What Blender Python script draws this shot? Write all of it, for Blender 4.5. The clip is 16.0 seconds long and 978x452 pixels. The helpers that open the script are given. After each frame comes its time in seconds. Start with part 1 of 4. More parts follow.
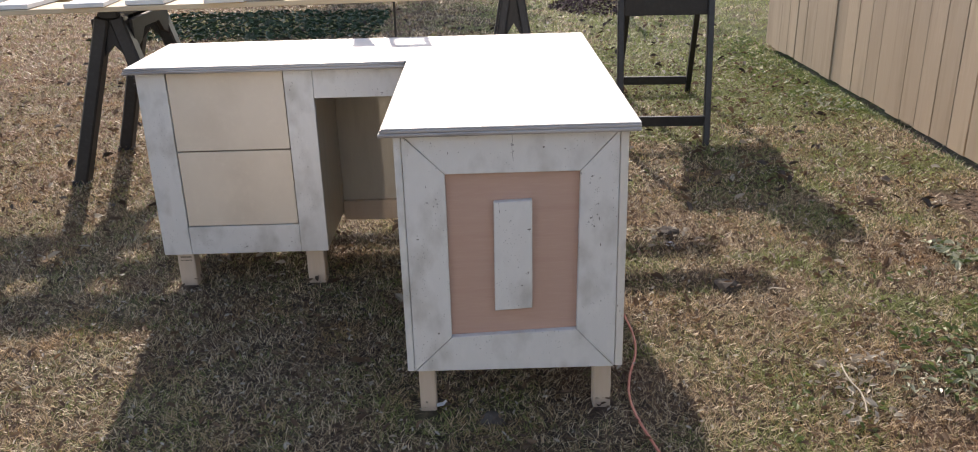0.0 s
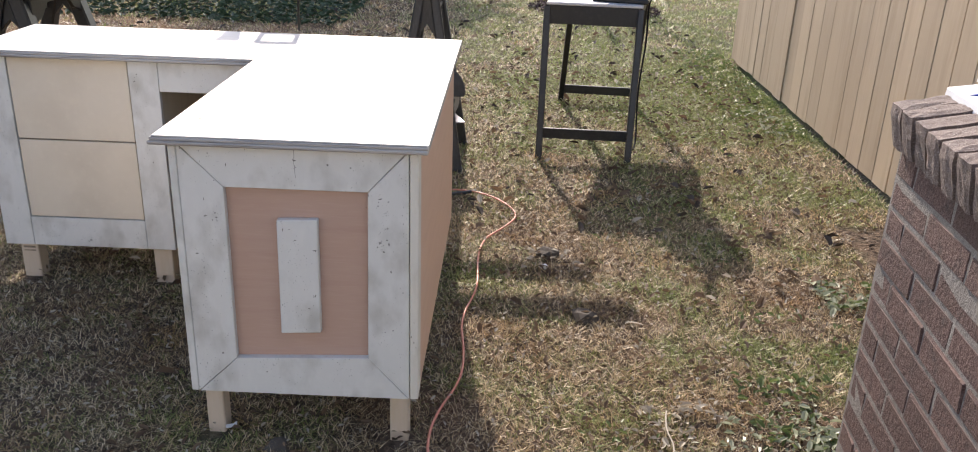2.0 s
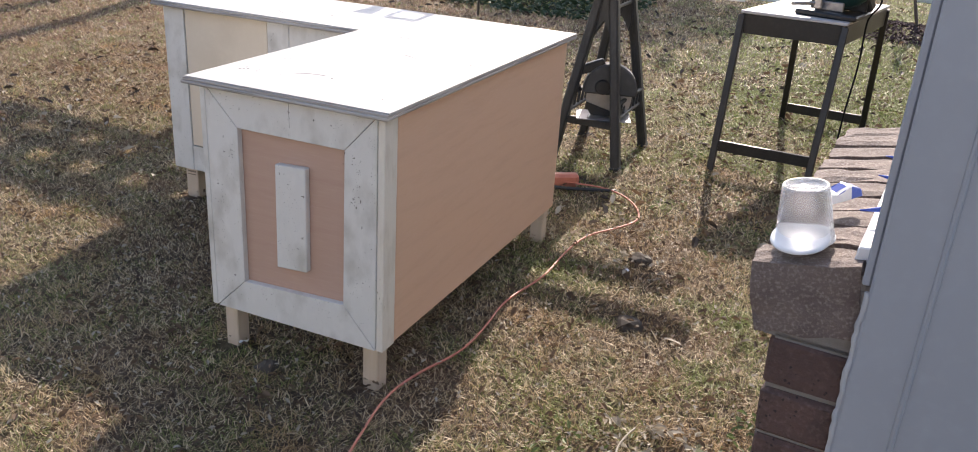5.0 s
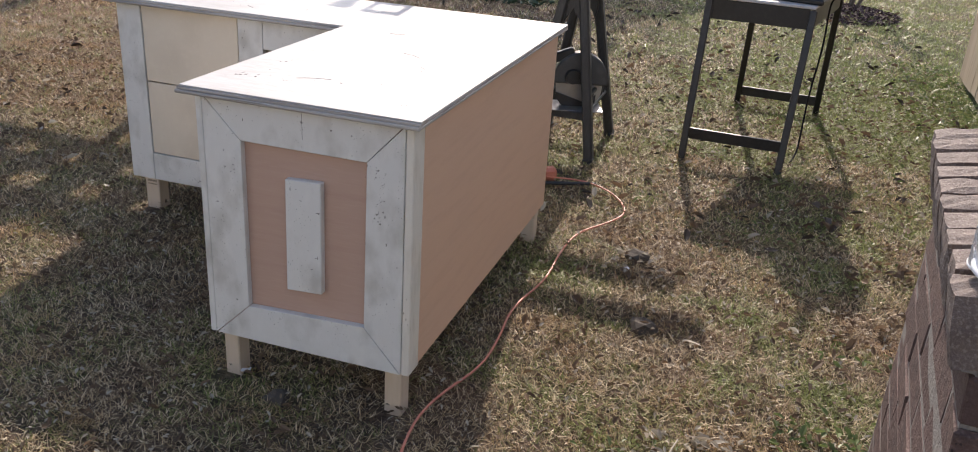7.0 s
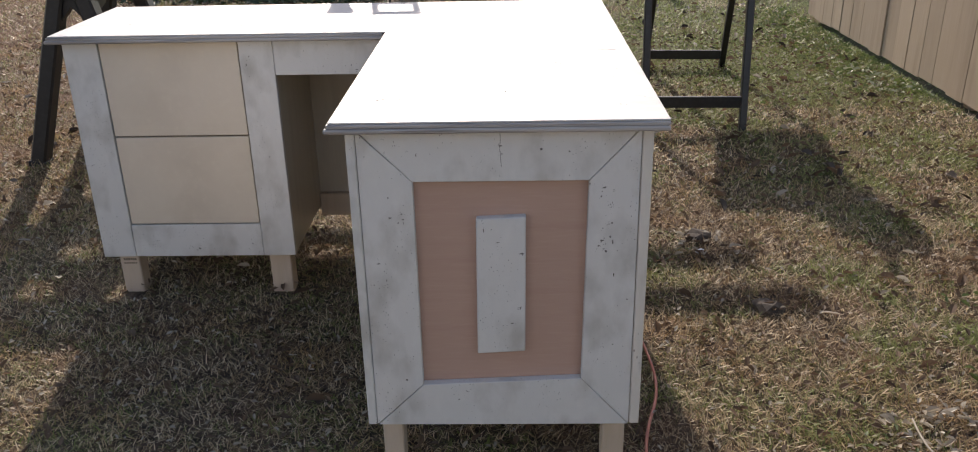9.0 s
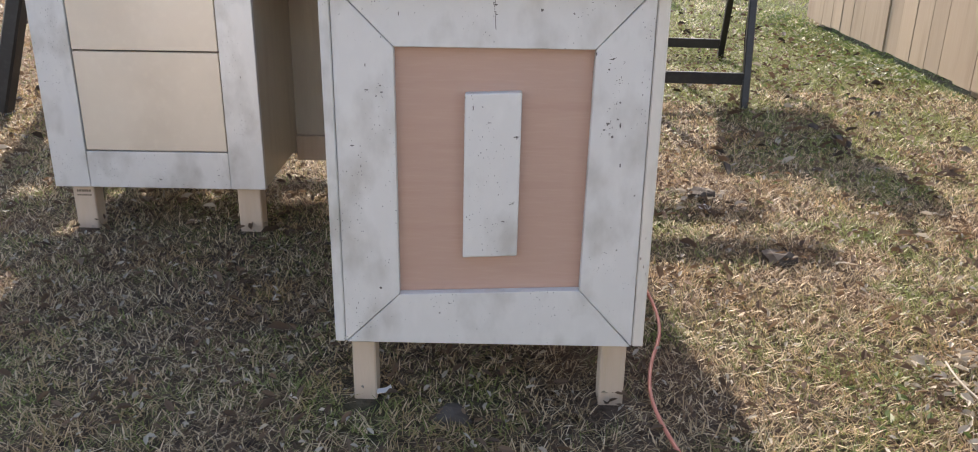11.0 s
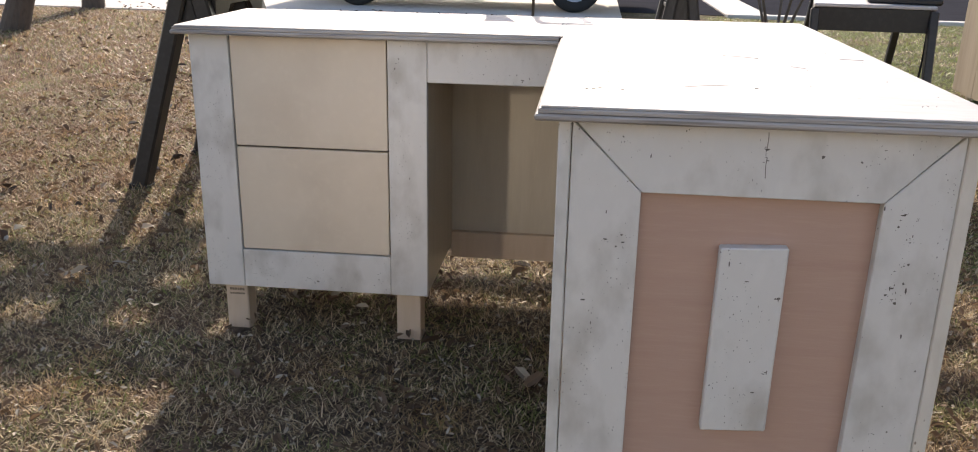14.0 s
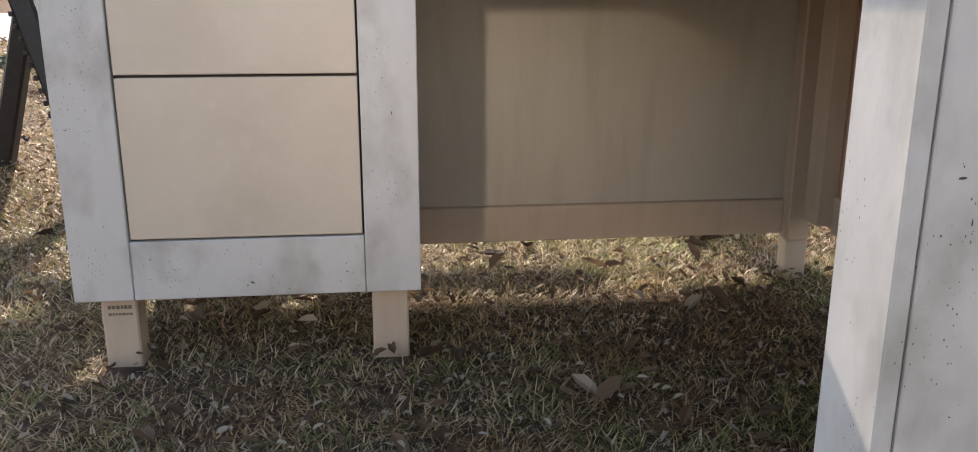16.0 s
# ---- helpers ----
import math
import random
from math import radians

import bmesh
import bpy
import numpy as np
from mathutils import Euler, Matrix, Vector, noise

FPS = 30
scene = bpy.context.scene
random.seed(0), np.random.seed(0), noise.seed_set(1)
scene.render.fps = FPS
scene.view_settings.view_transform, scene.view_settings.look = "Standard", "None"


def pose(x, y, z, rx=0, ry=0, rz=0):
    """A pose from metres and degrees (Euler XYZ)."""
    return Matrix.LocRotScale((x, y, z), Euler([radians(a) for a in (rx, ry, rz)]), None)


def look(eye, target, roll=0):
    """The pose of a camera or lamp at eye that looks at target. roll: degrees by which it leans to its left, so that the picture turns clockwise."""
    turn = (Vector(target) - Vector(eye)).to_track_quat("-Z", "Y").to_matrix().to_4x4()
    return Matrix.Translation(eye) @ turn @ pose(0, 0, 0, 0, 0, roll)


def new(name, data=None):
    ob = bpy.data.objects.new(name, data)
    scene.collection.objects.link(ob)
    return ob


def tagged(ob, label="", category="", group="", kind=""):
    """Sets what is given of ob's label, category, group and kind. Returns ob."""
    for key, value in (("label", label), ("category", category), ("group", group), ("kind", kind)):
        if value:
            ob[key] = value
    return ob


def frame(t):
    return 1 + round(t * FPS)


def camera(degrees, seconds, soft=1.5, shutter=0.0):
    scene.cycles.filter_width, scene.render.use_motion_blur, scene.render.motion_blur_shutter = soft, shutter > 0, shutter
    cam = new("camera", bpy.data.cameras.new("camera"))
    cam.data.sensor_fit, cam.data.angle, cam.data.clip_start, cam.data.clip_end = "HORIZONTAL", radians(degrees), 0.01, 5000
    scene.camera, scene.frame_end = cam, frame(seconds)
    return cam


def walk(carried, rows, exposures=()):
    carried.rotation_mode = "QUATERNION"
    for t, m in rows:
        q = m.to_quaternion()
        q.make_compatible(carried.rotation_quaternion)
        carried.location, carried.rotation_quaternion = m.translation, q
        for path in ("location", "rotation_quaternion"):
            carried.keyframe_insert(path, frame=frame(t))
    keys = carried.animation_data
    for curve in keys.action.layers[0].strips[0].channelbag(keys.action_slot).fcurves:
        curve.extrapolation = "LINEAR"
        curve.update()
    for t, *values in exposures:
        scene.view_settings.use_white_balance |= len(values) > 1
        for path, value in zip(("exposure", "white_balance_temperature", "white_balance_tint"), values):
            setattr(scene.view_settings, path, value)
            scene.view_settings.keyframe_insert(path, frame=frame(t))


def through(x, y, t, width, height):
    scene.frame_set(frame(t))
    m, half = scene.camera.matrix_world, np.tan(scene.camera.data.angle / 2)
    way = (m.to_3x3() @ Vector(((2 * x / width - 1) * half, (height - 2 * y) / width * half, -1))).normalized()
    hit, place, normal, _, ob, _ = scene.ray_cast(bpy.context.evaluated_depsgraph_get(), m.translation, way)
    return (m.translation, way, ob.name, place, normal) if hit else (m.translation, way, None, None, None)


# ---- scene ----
cam = camera(57.1, 16.0, 1.0)
PATH = [
    (0, (0.014, -0.026, 1.29), (0.023, 1.838, 0.566), -1.1),
    (0.5, (0.038, -0.035, 1.279), (0.018, 1.819, 0.53), -0.5),
    (1, (0.096, -0.032, 1.282), (0.064, 1.818, 0.524), -0.1),
    (1.5, (0.276, 0.025, 1.281), (0.247, 1.874, 0.519), 1.3),
    (2, (0.526, 0.126, 1.319), (0.505, 1.983, 0.578), 2.5),
    (2.5, (0.794, 0.2, 1.318), (0.572, 2.056, 0.609), 4.4),
    (3, (0.984, 0.201, 1.331), (0.543, 2.021, 0.627), 4.2),
    (3.5, (1.099, 0.118, 1.323), (0.593, 1.899, 0.567), 4.6),
    (4, (1.257, 0.159, 1.353), (0.693, 1.923, 0.597), 3.9),
    (4.5, (1.371, 0.228, 1.348), (0.737, 1.967, 0.592), 4.2),
    (5, (1.362, 0.24, 1.327), (0.634, 1.937, 0.558), 4.0),
    (5.2, (1.358, 0.248, 1.32), (0.615, 1.936, 0.545), 4.1),
    (7.3, (0.893, 0.279, 1.318), (0.384, 2.043, 0.525), 4.1),
    (7.5, (0.778, 0.29, 1.295), (0.287, 2.062, 0.507), 4.0),
    (8, (0.494, 0.411, 1.263), (0.204, 2.236, 0.498), 3.0),
    (8.5, (0.246, 0.41, 1.284), (0.147, 2.258, 0.525), 1.7),
    (9, (0.096, 0.457, 1.208), (0.051, 2.295, 0.42), -0.7),
    (9.5, (0.056, 0.551, 1.013), (0.006, 2.394, 0.237), 0.5),
    (11.8, (0.102, 0.555, 0.889), (0.099, 2.428, 0.188), 1.5),
    (12, (0.095, 0.555, 0.891), (0.094, 2.429, 0.192), 1.6),
    (12.5, (0.063, 0.566, 0.911), (0.055, 2.448, 0.233), 1.7),
    (13, (-0.016, 0.613, 0.939), (-0.101, 2.503, 0.292), 1.4),
    (13.5, (-0.072, 0.706, 0.956), (-0.255, 2.591, 0.313), 0.8),
    (14, (-0.158, 0.779, 0.983), (-0.357, 2.666, 0.353), 1.5),
    (14.5, (-0.283, 0.869, 0.992), (-0.394, 2.758, 0.346), 0.2),
    (15, (-0.344, 1.03, 1.03), (-0.357, 2.909, 0.346), 0.2),
    (15.5, (-0.45, 1.243, 0.846), (-0.422, 3.153, 0.252), -0.5),
    (16, (-0.574, 1.355, 0.626), (-0.34, 3.27, 0.097), 0.6),
]
EXPOSURES = [(0, 1.03), (0.5, 1.23), (1, 1.28), (1.5, 1.35), (2, 1.28), (2.5, 0.94), (3, 0.9), (3.5, 1.0), (4, 1.13), (5, 1.27), (7.5, 0.93), (8, 0.97), (8.5, 0.95), (9, 0.68), (9.5, 0.95), (11.8, 1.67), (12.5, 1.7), (13, 1.66), (13.5, 1.48), (14, 1.05), (14.5, 0.83), (15, 0.68), (15.5, 0.94), (16, 1.36)]
walk(cam, [(t, look(eye, target, roll)) for t, eye, target, roll in PATH], [(t, stops, 7080 + 320 * min(1, max(0, t - 13)), 16) for t, stops in EXPOSURES])

# ---- light ----
SUN = Vector((-0.226, 1.546, 1.0)).normalized()
world = bpy.data.worlds.new("sky")
scene.world = world
world.use_nodes = True
wn = world.node_tree
sky = wn.nodes.new("ShaderNodeTexSky")
sky.sky_type, sky.sun_disc = "NISHITA", False
sky.sun_elevation = math.asin(SUN.z)
sky.sun_rotation = math.atan2(SUN.x, SUN.y)
wn.links.new(sky.outputs[0], wn.nodes["Background"].inputs[0])
wn.nodes["Background"].inputs[1].default_value = 0.135
sun = new("sun", bpy.data.lights.new("sun", "SUN"))
sun.data.energy, sun.data.angle, sun.data.color = 3.1, radians(0.55), (1.0, 0.93, 0.84)
sun.matrix_world = look(SUN * 30, (0, 0, 0))

# added lamp standing in for the low sun off an unseen house window behind, onto the drawers and into the knee space
glint = new("glint_lamp", bpy.data.lights.new("glint_lamp", "AREA"))
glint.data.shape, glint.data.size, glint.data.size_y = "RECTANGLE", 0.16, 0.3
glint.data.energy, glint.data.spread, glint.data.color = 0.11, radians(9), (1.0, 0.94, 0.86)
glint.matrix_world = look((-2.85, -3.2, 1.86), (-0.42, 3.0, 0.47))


# ---- materials ----
def mat(name, base, rough=0.6, metal=0.0, dark=None, light=None, scale=6.0, fine=60.0, amount=0.5, bump=0.15,
        stretch=(1, 1, 1), specks=None, speck_scale=40.0, speck_size=0.12, spec=0.5, piece=0.0, island=0.0, fine_amount=0.35, through=0.0, wave=None):
    """Paint, wood, metal: a base colour with two scales of noise, specks, and a fine relief."""
    m = bpy.data.materials.new(name)
    m.use_nodes = True
    t = m.node_tree
    b = t.nodes["Principled BSDF"]
    b.inputs["Roughness"].default_value, b.inputs["Metallic"].default_value = rough, metal
    b.inputs["Specular IOR Level"].default_value = spec
    co = t.nodes.new("ShaderNodeTexCoord")
    mp = t.nodes.new("ShaderNodeMapping")
    mp.inputs["Scale"].default_value = stretch
    t.links.new(co.outputs["Object"], mp.inputs[0])
    vec = mp.outputs[0]
    if piece:
        info = t.nodes.new("ShaderNodeObjectInfo")
        add = t.nodes.new("ShaderNodeVectorMath")
        add.operation = "MULTIPLY_ADD"
        add.inputs[1].default_value = (37, 19, 53)
        t.links.new(info.outputs["Random"], add.inputs[0])
        t.links.new(vec, add.inputs[2])
        vec = add.outputs[0]

    def noise_tex(s, detail):
        n = t.nodes.new("ShaderNodeTexNoise")
        n.inputs["Scale"].default_value, n.inputs["Detail"].default_value = s, detail
        t.links.new(vec, n.inputs["Vector"])
        return n.outputs["Fac"]

    def mix(a, c, fac, lo=0.0, hi=1.0, top=1.0):
        r = t.nodes.new("ShaderNodeMapRange")
        r.inputs[1].default_value, r.inputs[2].default_value, r.inputs[4].default_value = lo, hi, top
        t.links.new(fac, r.inputs[0])
        x = t.nodes.new("ShaderNodeMix")
        x.data_type = "RGBA"
        t.links.new(r.outputs[0], x.inputs[0])
        for s, v in ((x.inputs[6], a), (x.inputs[7], c)):
            if isinstance(v, tuple):
                s.default_value = (*v, 1)
            else:
                t.links.new(v, s)
        return x.outputs[2]

    dark = dark or tuple(c * 0.7 for c in base)
    light = light or tuple(min(1, c * 1.15) for c in base)
    col = mix(base, dark, noise_tex(scale, 5), 0.48, 0.75, amount)
    col = mix(col, light, noise_tex(fine, 4), 0.5, 0.8, fine_amount)
    if piece:
        col = mix(col, tuple(c * 0.62 for c in base), info.outputs["Random"], 0.0, 1.0, piece)
    if island:
        geo = t.nodes.new("ShaderNodeNewGeometry")
        col = mix(col, dark, geo.outputs["Random Per Island"], 0.0, 1.0, island)
    if specks:
        v = t.nodes.new("ShaderNodeTexVoronoi")
        v.inputs["Scale"].default_value = speck_scale
        v.inputs["Randomness"].default_value = 1.0
        t.links.new(vec, v.inputs["Vector"])
        gate = noise_tex(speck_scale * 0.09, 4)
        warp = noise_tex(speck_scale * 3, 2)
        sub = t.nodes.new("ShaderNodeMath")
        sub.operation = "MULTIPLY_ADD"
        sub.inputs[1].default_value = 0.5
        t.links.new(warp, sub.inputs[0])
        t.links.new(v.outputs["Distance"], sub.inputs[2])
        near = t.nodes.new("ShaderNodeMapRange")
        near.inputs[1].default_value, near.inputs[2].default_value = speck_size + 0.27, speck_size + 0.2
        t.links.new(sub.outputs[0], near.inputs[0])
        on = t.nodes.new("ShaderNodeMapRange")
        on.inputs[1].default_value, on.inputs[2].default_value = 0.53, 0.57
        t.links.new(gate, on.inputs[0])
        mul = t.nodes.new("ShaderNodeMath")
        mul.operation = "MULTIPLY"
        t.links.new(near.outputs[0], mul.inputs[0])
        t.links.new(on.outputs[0], mul.inputs[1])
        col = mix(col, specks, mul.outputs[0], 0, 1, 0.85)
    t.links.new(col, b.inputs["Base Color"])
    if bump:
        bp = t.nodes.new("ShaderNodeBump")
        bp.inputs["Strength"].default_value, bp.inputs["Distance"].default_value = bump, 0.002
        t.links.new(noise_tex(fine * 2, 4), bp.inputs["Height"])
        if wave:
            swell = t.nodes.new("ShaderNodeBump")
            swell.inputs["Strength"].default_value, swell.inputs["Distance"].default_value = 1.0, wave[1]
            t.links.new(noise_tex(wave[0], 2), swell.inputs["Height"])
            t.links.new(swell.outputs[0], bp.inputs["Normal"])
        t.links.new(bp.outputs[0], b.inputs["Normal"])
    if through:
        tr = t.nodes.new("ShaderNodeBsdfTranslucent")
        t.links.new(col, tr.inputs[0])
        both = t.nodes.new("ShaderNodeMixShader")
        both.inputs[0].default_value = through
        t.links.new(b.outputs[0], both.inputs[1])
        t.links.new(tr.outputs[0], both.inputs[2])
        t.links.new(both.outputs[0], t.nodes["Material Output"].inputs[0])
    return m


white_worn = mat("white_paint_worn", (0.685, 0.675, 0.65), 0.5, dark=(0.33, 0.31, 0.265), scale=15, amount=0.56, fine=45, stretch=(1, 1, 0.6),
                 specks=(0.07, 0.065, 0.06), speck_scale=190, speck_size=0.12, wave=(9, 0.004))
white_top = mat("white_paint_top", (0.5, 0.475, 0.45), 0.42, dark=(0.4, 0.37, 0.345), light=(0.6, 0.585, 0.57), scale=7, fine=14, fine_amount=0.6, amount=0.8, stretch=(1, 2, 1),
                specks=(0.1, 0.08, 0.07), speck_scale=24, speck_size=0.03, wave=(18, 0.0018))
edge_grey = mat("grey_routed_edge", (0.42, 0.385, 0.355), 0.6, dark=(0.1, 0.082, 0.07), light=(0.6, 0.57, 0.54), scale=9, fine=26, amount=0.95, stretch=(0.5, 0.5, 16))
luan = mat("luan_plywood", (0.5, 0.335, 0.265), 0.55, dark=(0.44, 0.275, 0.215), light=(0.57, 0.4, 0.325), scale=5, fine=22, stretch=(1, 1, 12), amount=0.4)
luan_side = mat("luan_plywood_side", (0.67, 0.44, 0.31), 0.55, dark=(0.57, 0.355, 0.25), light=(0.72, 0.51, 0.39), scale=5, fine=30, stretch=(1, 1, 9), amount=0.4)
mdf = mat("tan_drawer_board", (0.72, 0.63, 0.515), 0.26, dark=(0.57, 0.485, 0.385), light=(0.78, 0.69, 0.57), scale=4, fine=60, amount=0.6, bump=0.05, wave=(5, 0.006))
inner_ply = mat("inner_plywood", (0.58, 0.53, 0.435), 0.3, dark=(0.44, 0.39, 0.31), scale=3, fine=20, stretch=(9, 9, 1))
pine = mat("bare_pine", (0.59, 0.48, 0.375), 0.6, dark=(0.48, 0.37, 0.24), scale=10, fine=40, stretch=(5, 5, 0.6))
pine_pale = mat("pale_pine", (0.7, 0.66, 0.59), 0.6, dark=(0.45, 0.4, 0.32), scale=12, fine=40, stretch=(3, 3, 1), specks=(0.2, 0.15, 0.1), speck_scale=40)
pine_plank = mat("sawn_pine_plank", (0.6, 0.47, 0.31), 0.7, dark=(0.42, 0.32, 0.2), scale=6, fine=40, stretch=(0.5, 6, 6))
plank_white = mat("primed_plank", (0.75, 0.73, 0.7), 0.6, dark=(0.55, 0.53, 0.5), scale=6, stretch=(0.5, 6, 6))
black_plastic = mat("black_plastic", (0.018, 0.019, 0.022), 0.42, dark=(0.01, 0.01, 0.011), light=(0.05, 0.05, 0.055), scale=12)
rubber_black = mat("black_rubber", (0.015, 0.015, 0.016), 0.85, spec=0.2, scale=20)
black_steel = mat("black_painted_steel", (0.02, 0.02, 0.022), 0.38, dark=(0.012, 0.011, 0.01), light=(0.06, 0.055, 0.05), scale=16)
steel = mat("bare_steel", (0.5, 0.5, 0.52), 0.35, metal=1.0, dark=(0.3, 0.29, 0.28), scale=14)
blade_steel = mat("dull_steel", (0.4, 0.4, 0.42), 0.35, metal=0.8, dark=(0.12, 0.12, 0.12), scale=14)
table_top = mat("pale_steel_top", (0.55, 0.53, 0.54), 0.4, dark=(0.4, 0.38, 0.38), scale=8)
green_case = mat("green_plastic", (0.012, 0.042, 0.044), 0.35, scale=10)
cedar = mat("fence_wood", (0.49, 0.37, 0.255), 0.75, dark=(0.33, 0.235, 0.15), light=(0.58, 0.46, 0.34), scale=4, fine=20, stretch=(3.5, 3.5, 0.35), amount=0.7, piece=0.55, fine_amount=0.4,
            specks=(0.2, 0.12, 0.07), speck_scale=5.5, speck_size=0.0)
brick_red = mat("brick", (0.105, 0.06, 0.053), 0.85, dark=(0.035, 0.026, 0.026), light=(0.28, 0.2, 0.175), scale=24, fine=150, bump=1.0, amount=0.85, piece=0.7, fine_amount=0.5,
                specks=(0.014, 0.011, 0.011), speck_scale=110, speck_size=0.2, wave=(90, 0.003))
brick_sill = mat("sill_brick", (0.165, 0.125, 0.112), 0.8, dark=(0.085, 0.06, 0.055), light=(0.58, 0.52, 0.48), scale=26, fine=240, bump=1.0, amount=0.75, piece=0.35, fine_amount=0.5, wave=(70, 0.004))
mortar = mat("mortar", (0.2, 0.182, 0.168), 0.95, dark=(0.13, 0.115, 0.105), scale=30, fine=160, bump=0.9, wave=(50, 0.004))
# White trim whose deep shade is put into this blue-grey colour.
shaded_trim = mat("shaded_trim", (0.285, 0.308, 0.352), 0.4, dark=(0.235, 0.256, 0.298), scale=3, amount=0.5, bump=0.04, wave=(3, 0.006))
white_trim = mat("white_trim", (0.72, 0.73, 0.75), 0.5, dark=(0.6, 0.61, 0.63), scale=3, amount=0.4, bump=0.04)
siding_mat = mat("white_siding", (0.7, 0.71, 0.72), 0.5, dark=(0.5, 0.51, 0.52), scale=6)
orange = mat("orange_rubber", (0.55, 0.2, 0.14), 0.45, dark=(0.45, 0.13, 0.08), scale=20)
blue = mat("blue_plastic", (0.02, 0.07, 0.4), 0.35, scale=20)
white_plastic = mat("white_plastic", (0.75, 0.76, 0.78), 0.35, scale=20, bump=0)
stamp_ink = mat("faded_stamp", (0.2, 0.16, 0.12), 0.7, scale=60)
gap_black = mat("gap_shade_black", (0.06, 0.05, 0.05), 0.7, scale=60)
dirt_dark = mat("bark_mulch", (0.075, 0.04, 0.04), 0.9, dark=(0.03, 0.016, 0.016), scale=12, fine=80, bump=0.8, island=0.6)
bark = mat("bark", (0.12, 0.09, 0.07), 0.9, dark=(0.05, 0.04, 0.03), scale=14, stretch=(4, 4, 0.7), bump=0.8)
asphalt = mat("asphalt", (0.042, 0.043, 0.05), 0.95, dark=(0.03, 0.03, 0.034), spec=0.0, scale=1.5, fine=150, bump=0.5)
concrete = mat("concrete", (0.5, 0.48, 0.45), 0.85, dark=(0.36, 0.34, 0.32), scale=3, fine=90, bump=0.4)
leaf_mat = mat("dry_leaves", (0.2, 0.13, 0.08), 0.75, dark=(0.045, 0.03, 0.022), light=(0.42, 0.34, 0.24), scale=3, fine=12, island=0.75, through=0.3)
pale_leaf = mat("pale_leaves", (0.5, 0.46, 0.38), 0.7, dark=(0.3, 0.24, 0.17), scale=3, fine=12, island=0.6, through=0.25)

frosted = bpy.data.materials.new("frosted_plastic")
frosted.use_nodes = True
fb = frosted.node_tree.nodes["Principled BSDF"]
fb.inputs["Base Color"].default_value = (0.85, 0.87, 0.9, 1)
fb.inputs["Roughness"].default_value, fb.inputs["Transmission Weight"].default_value = 0.25, 0.85


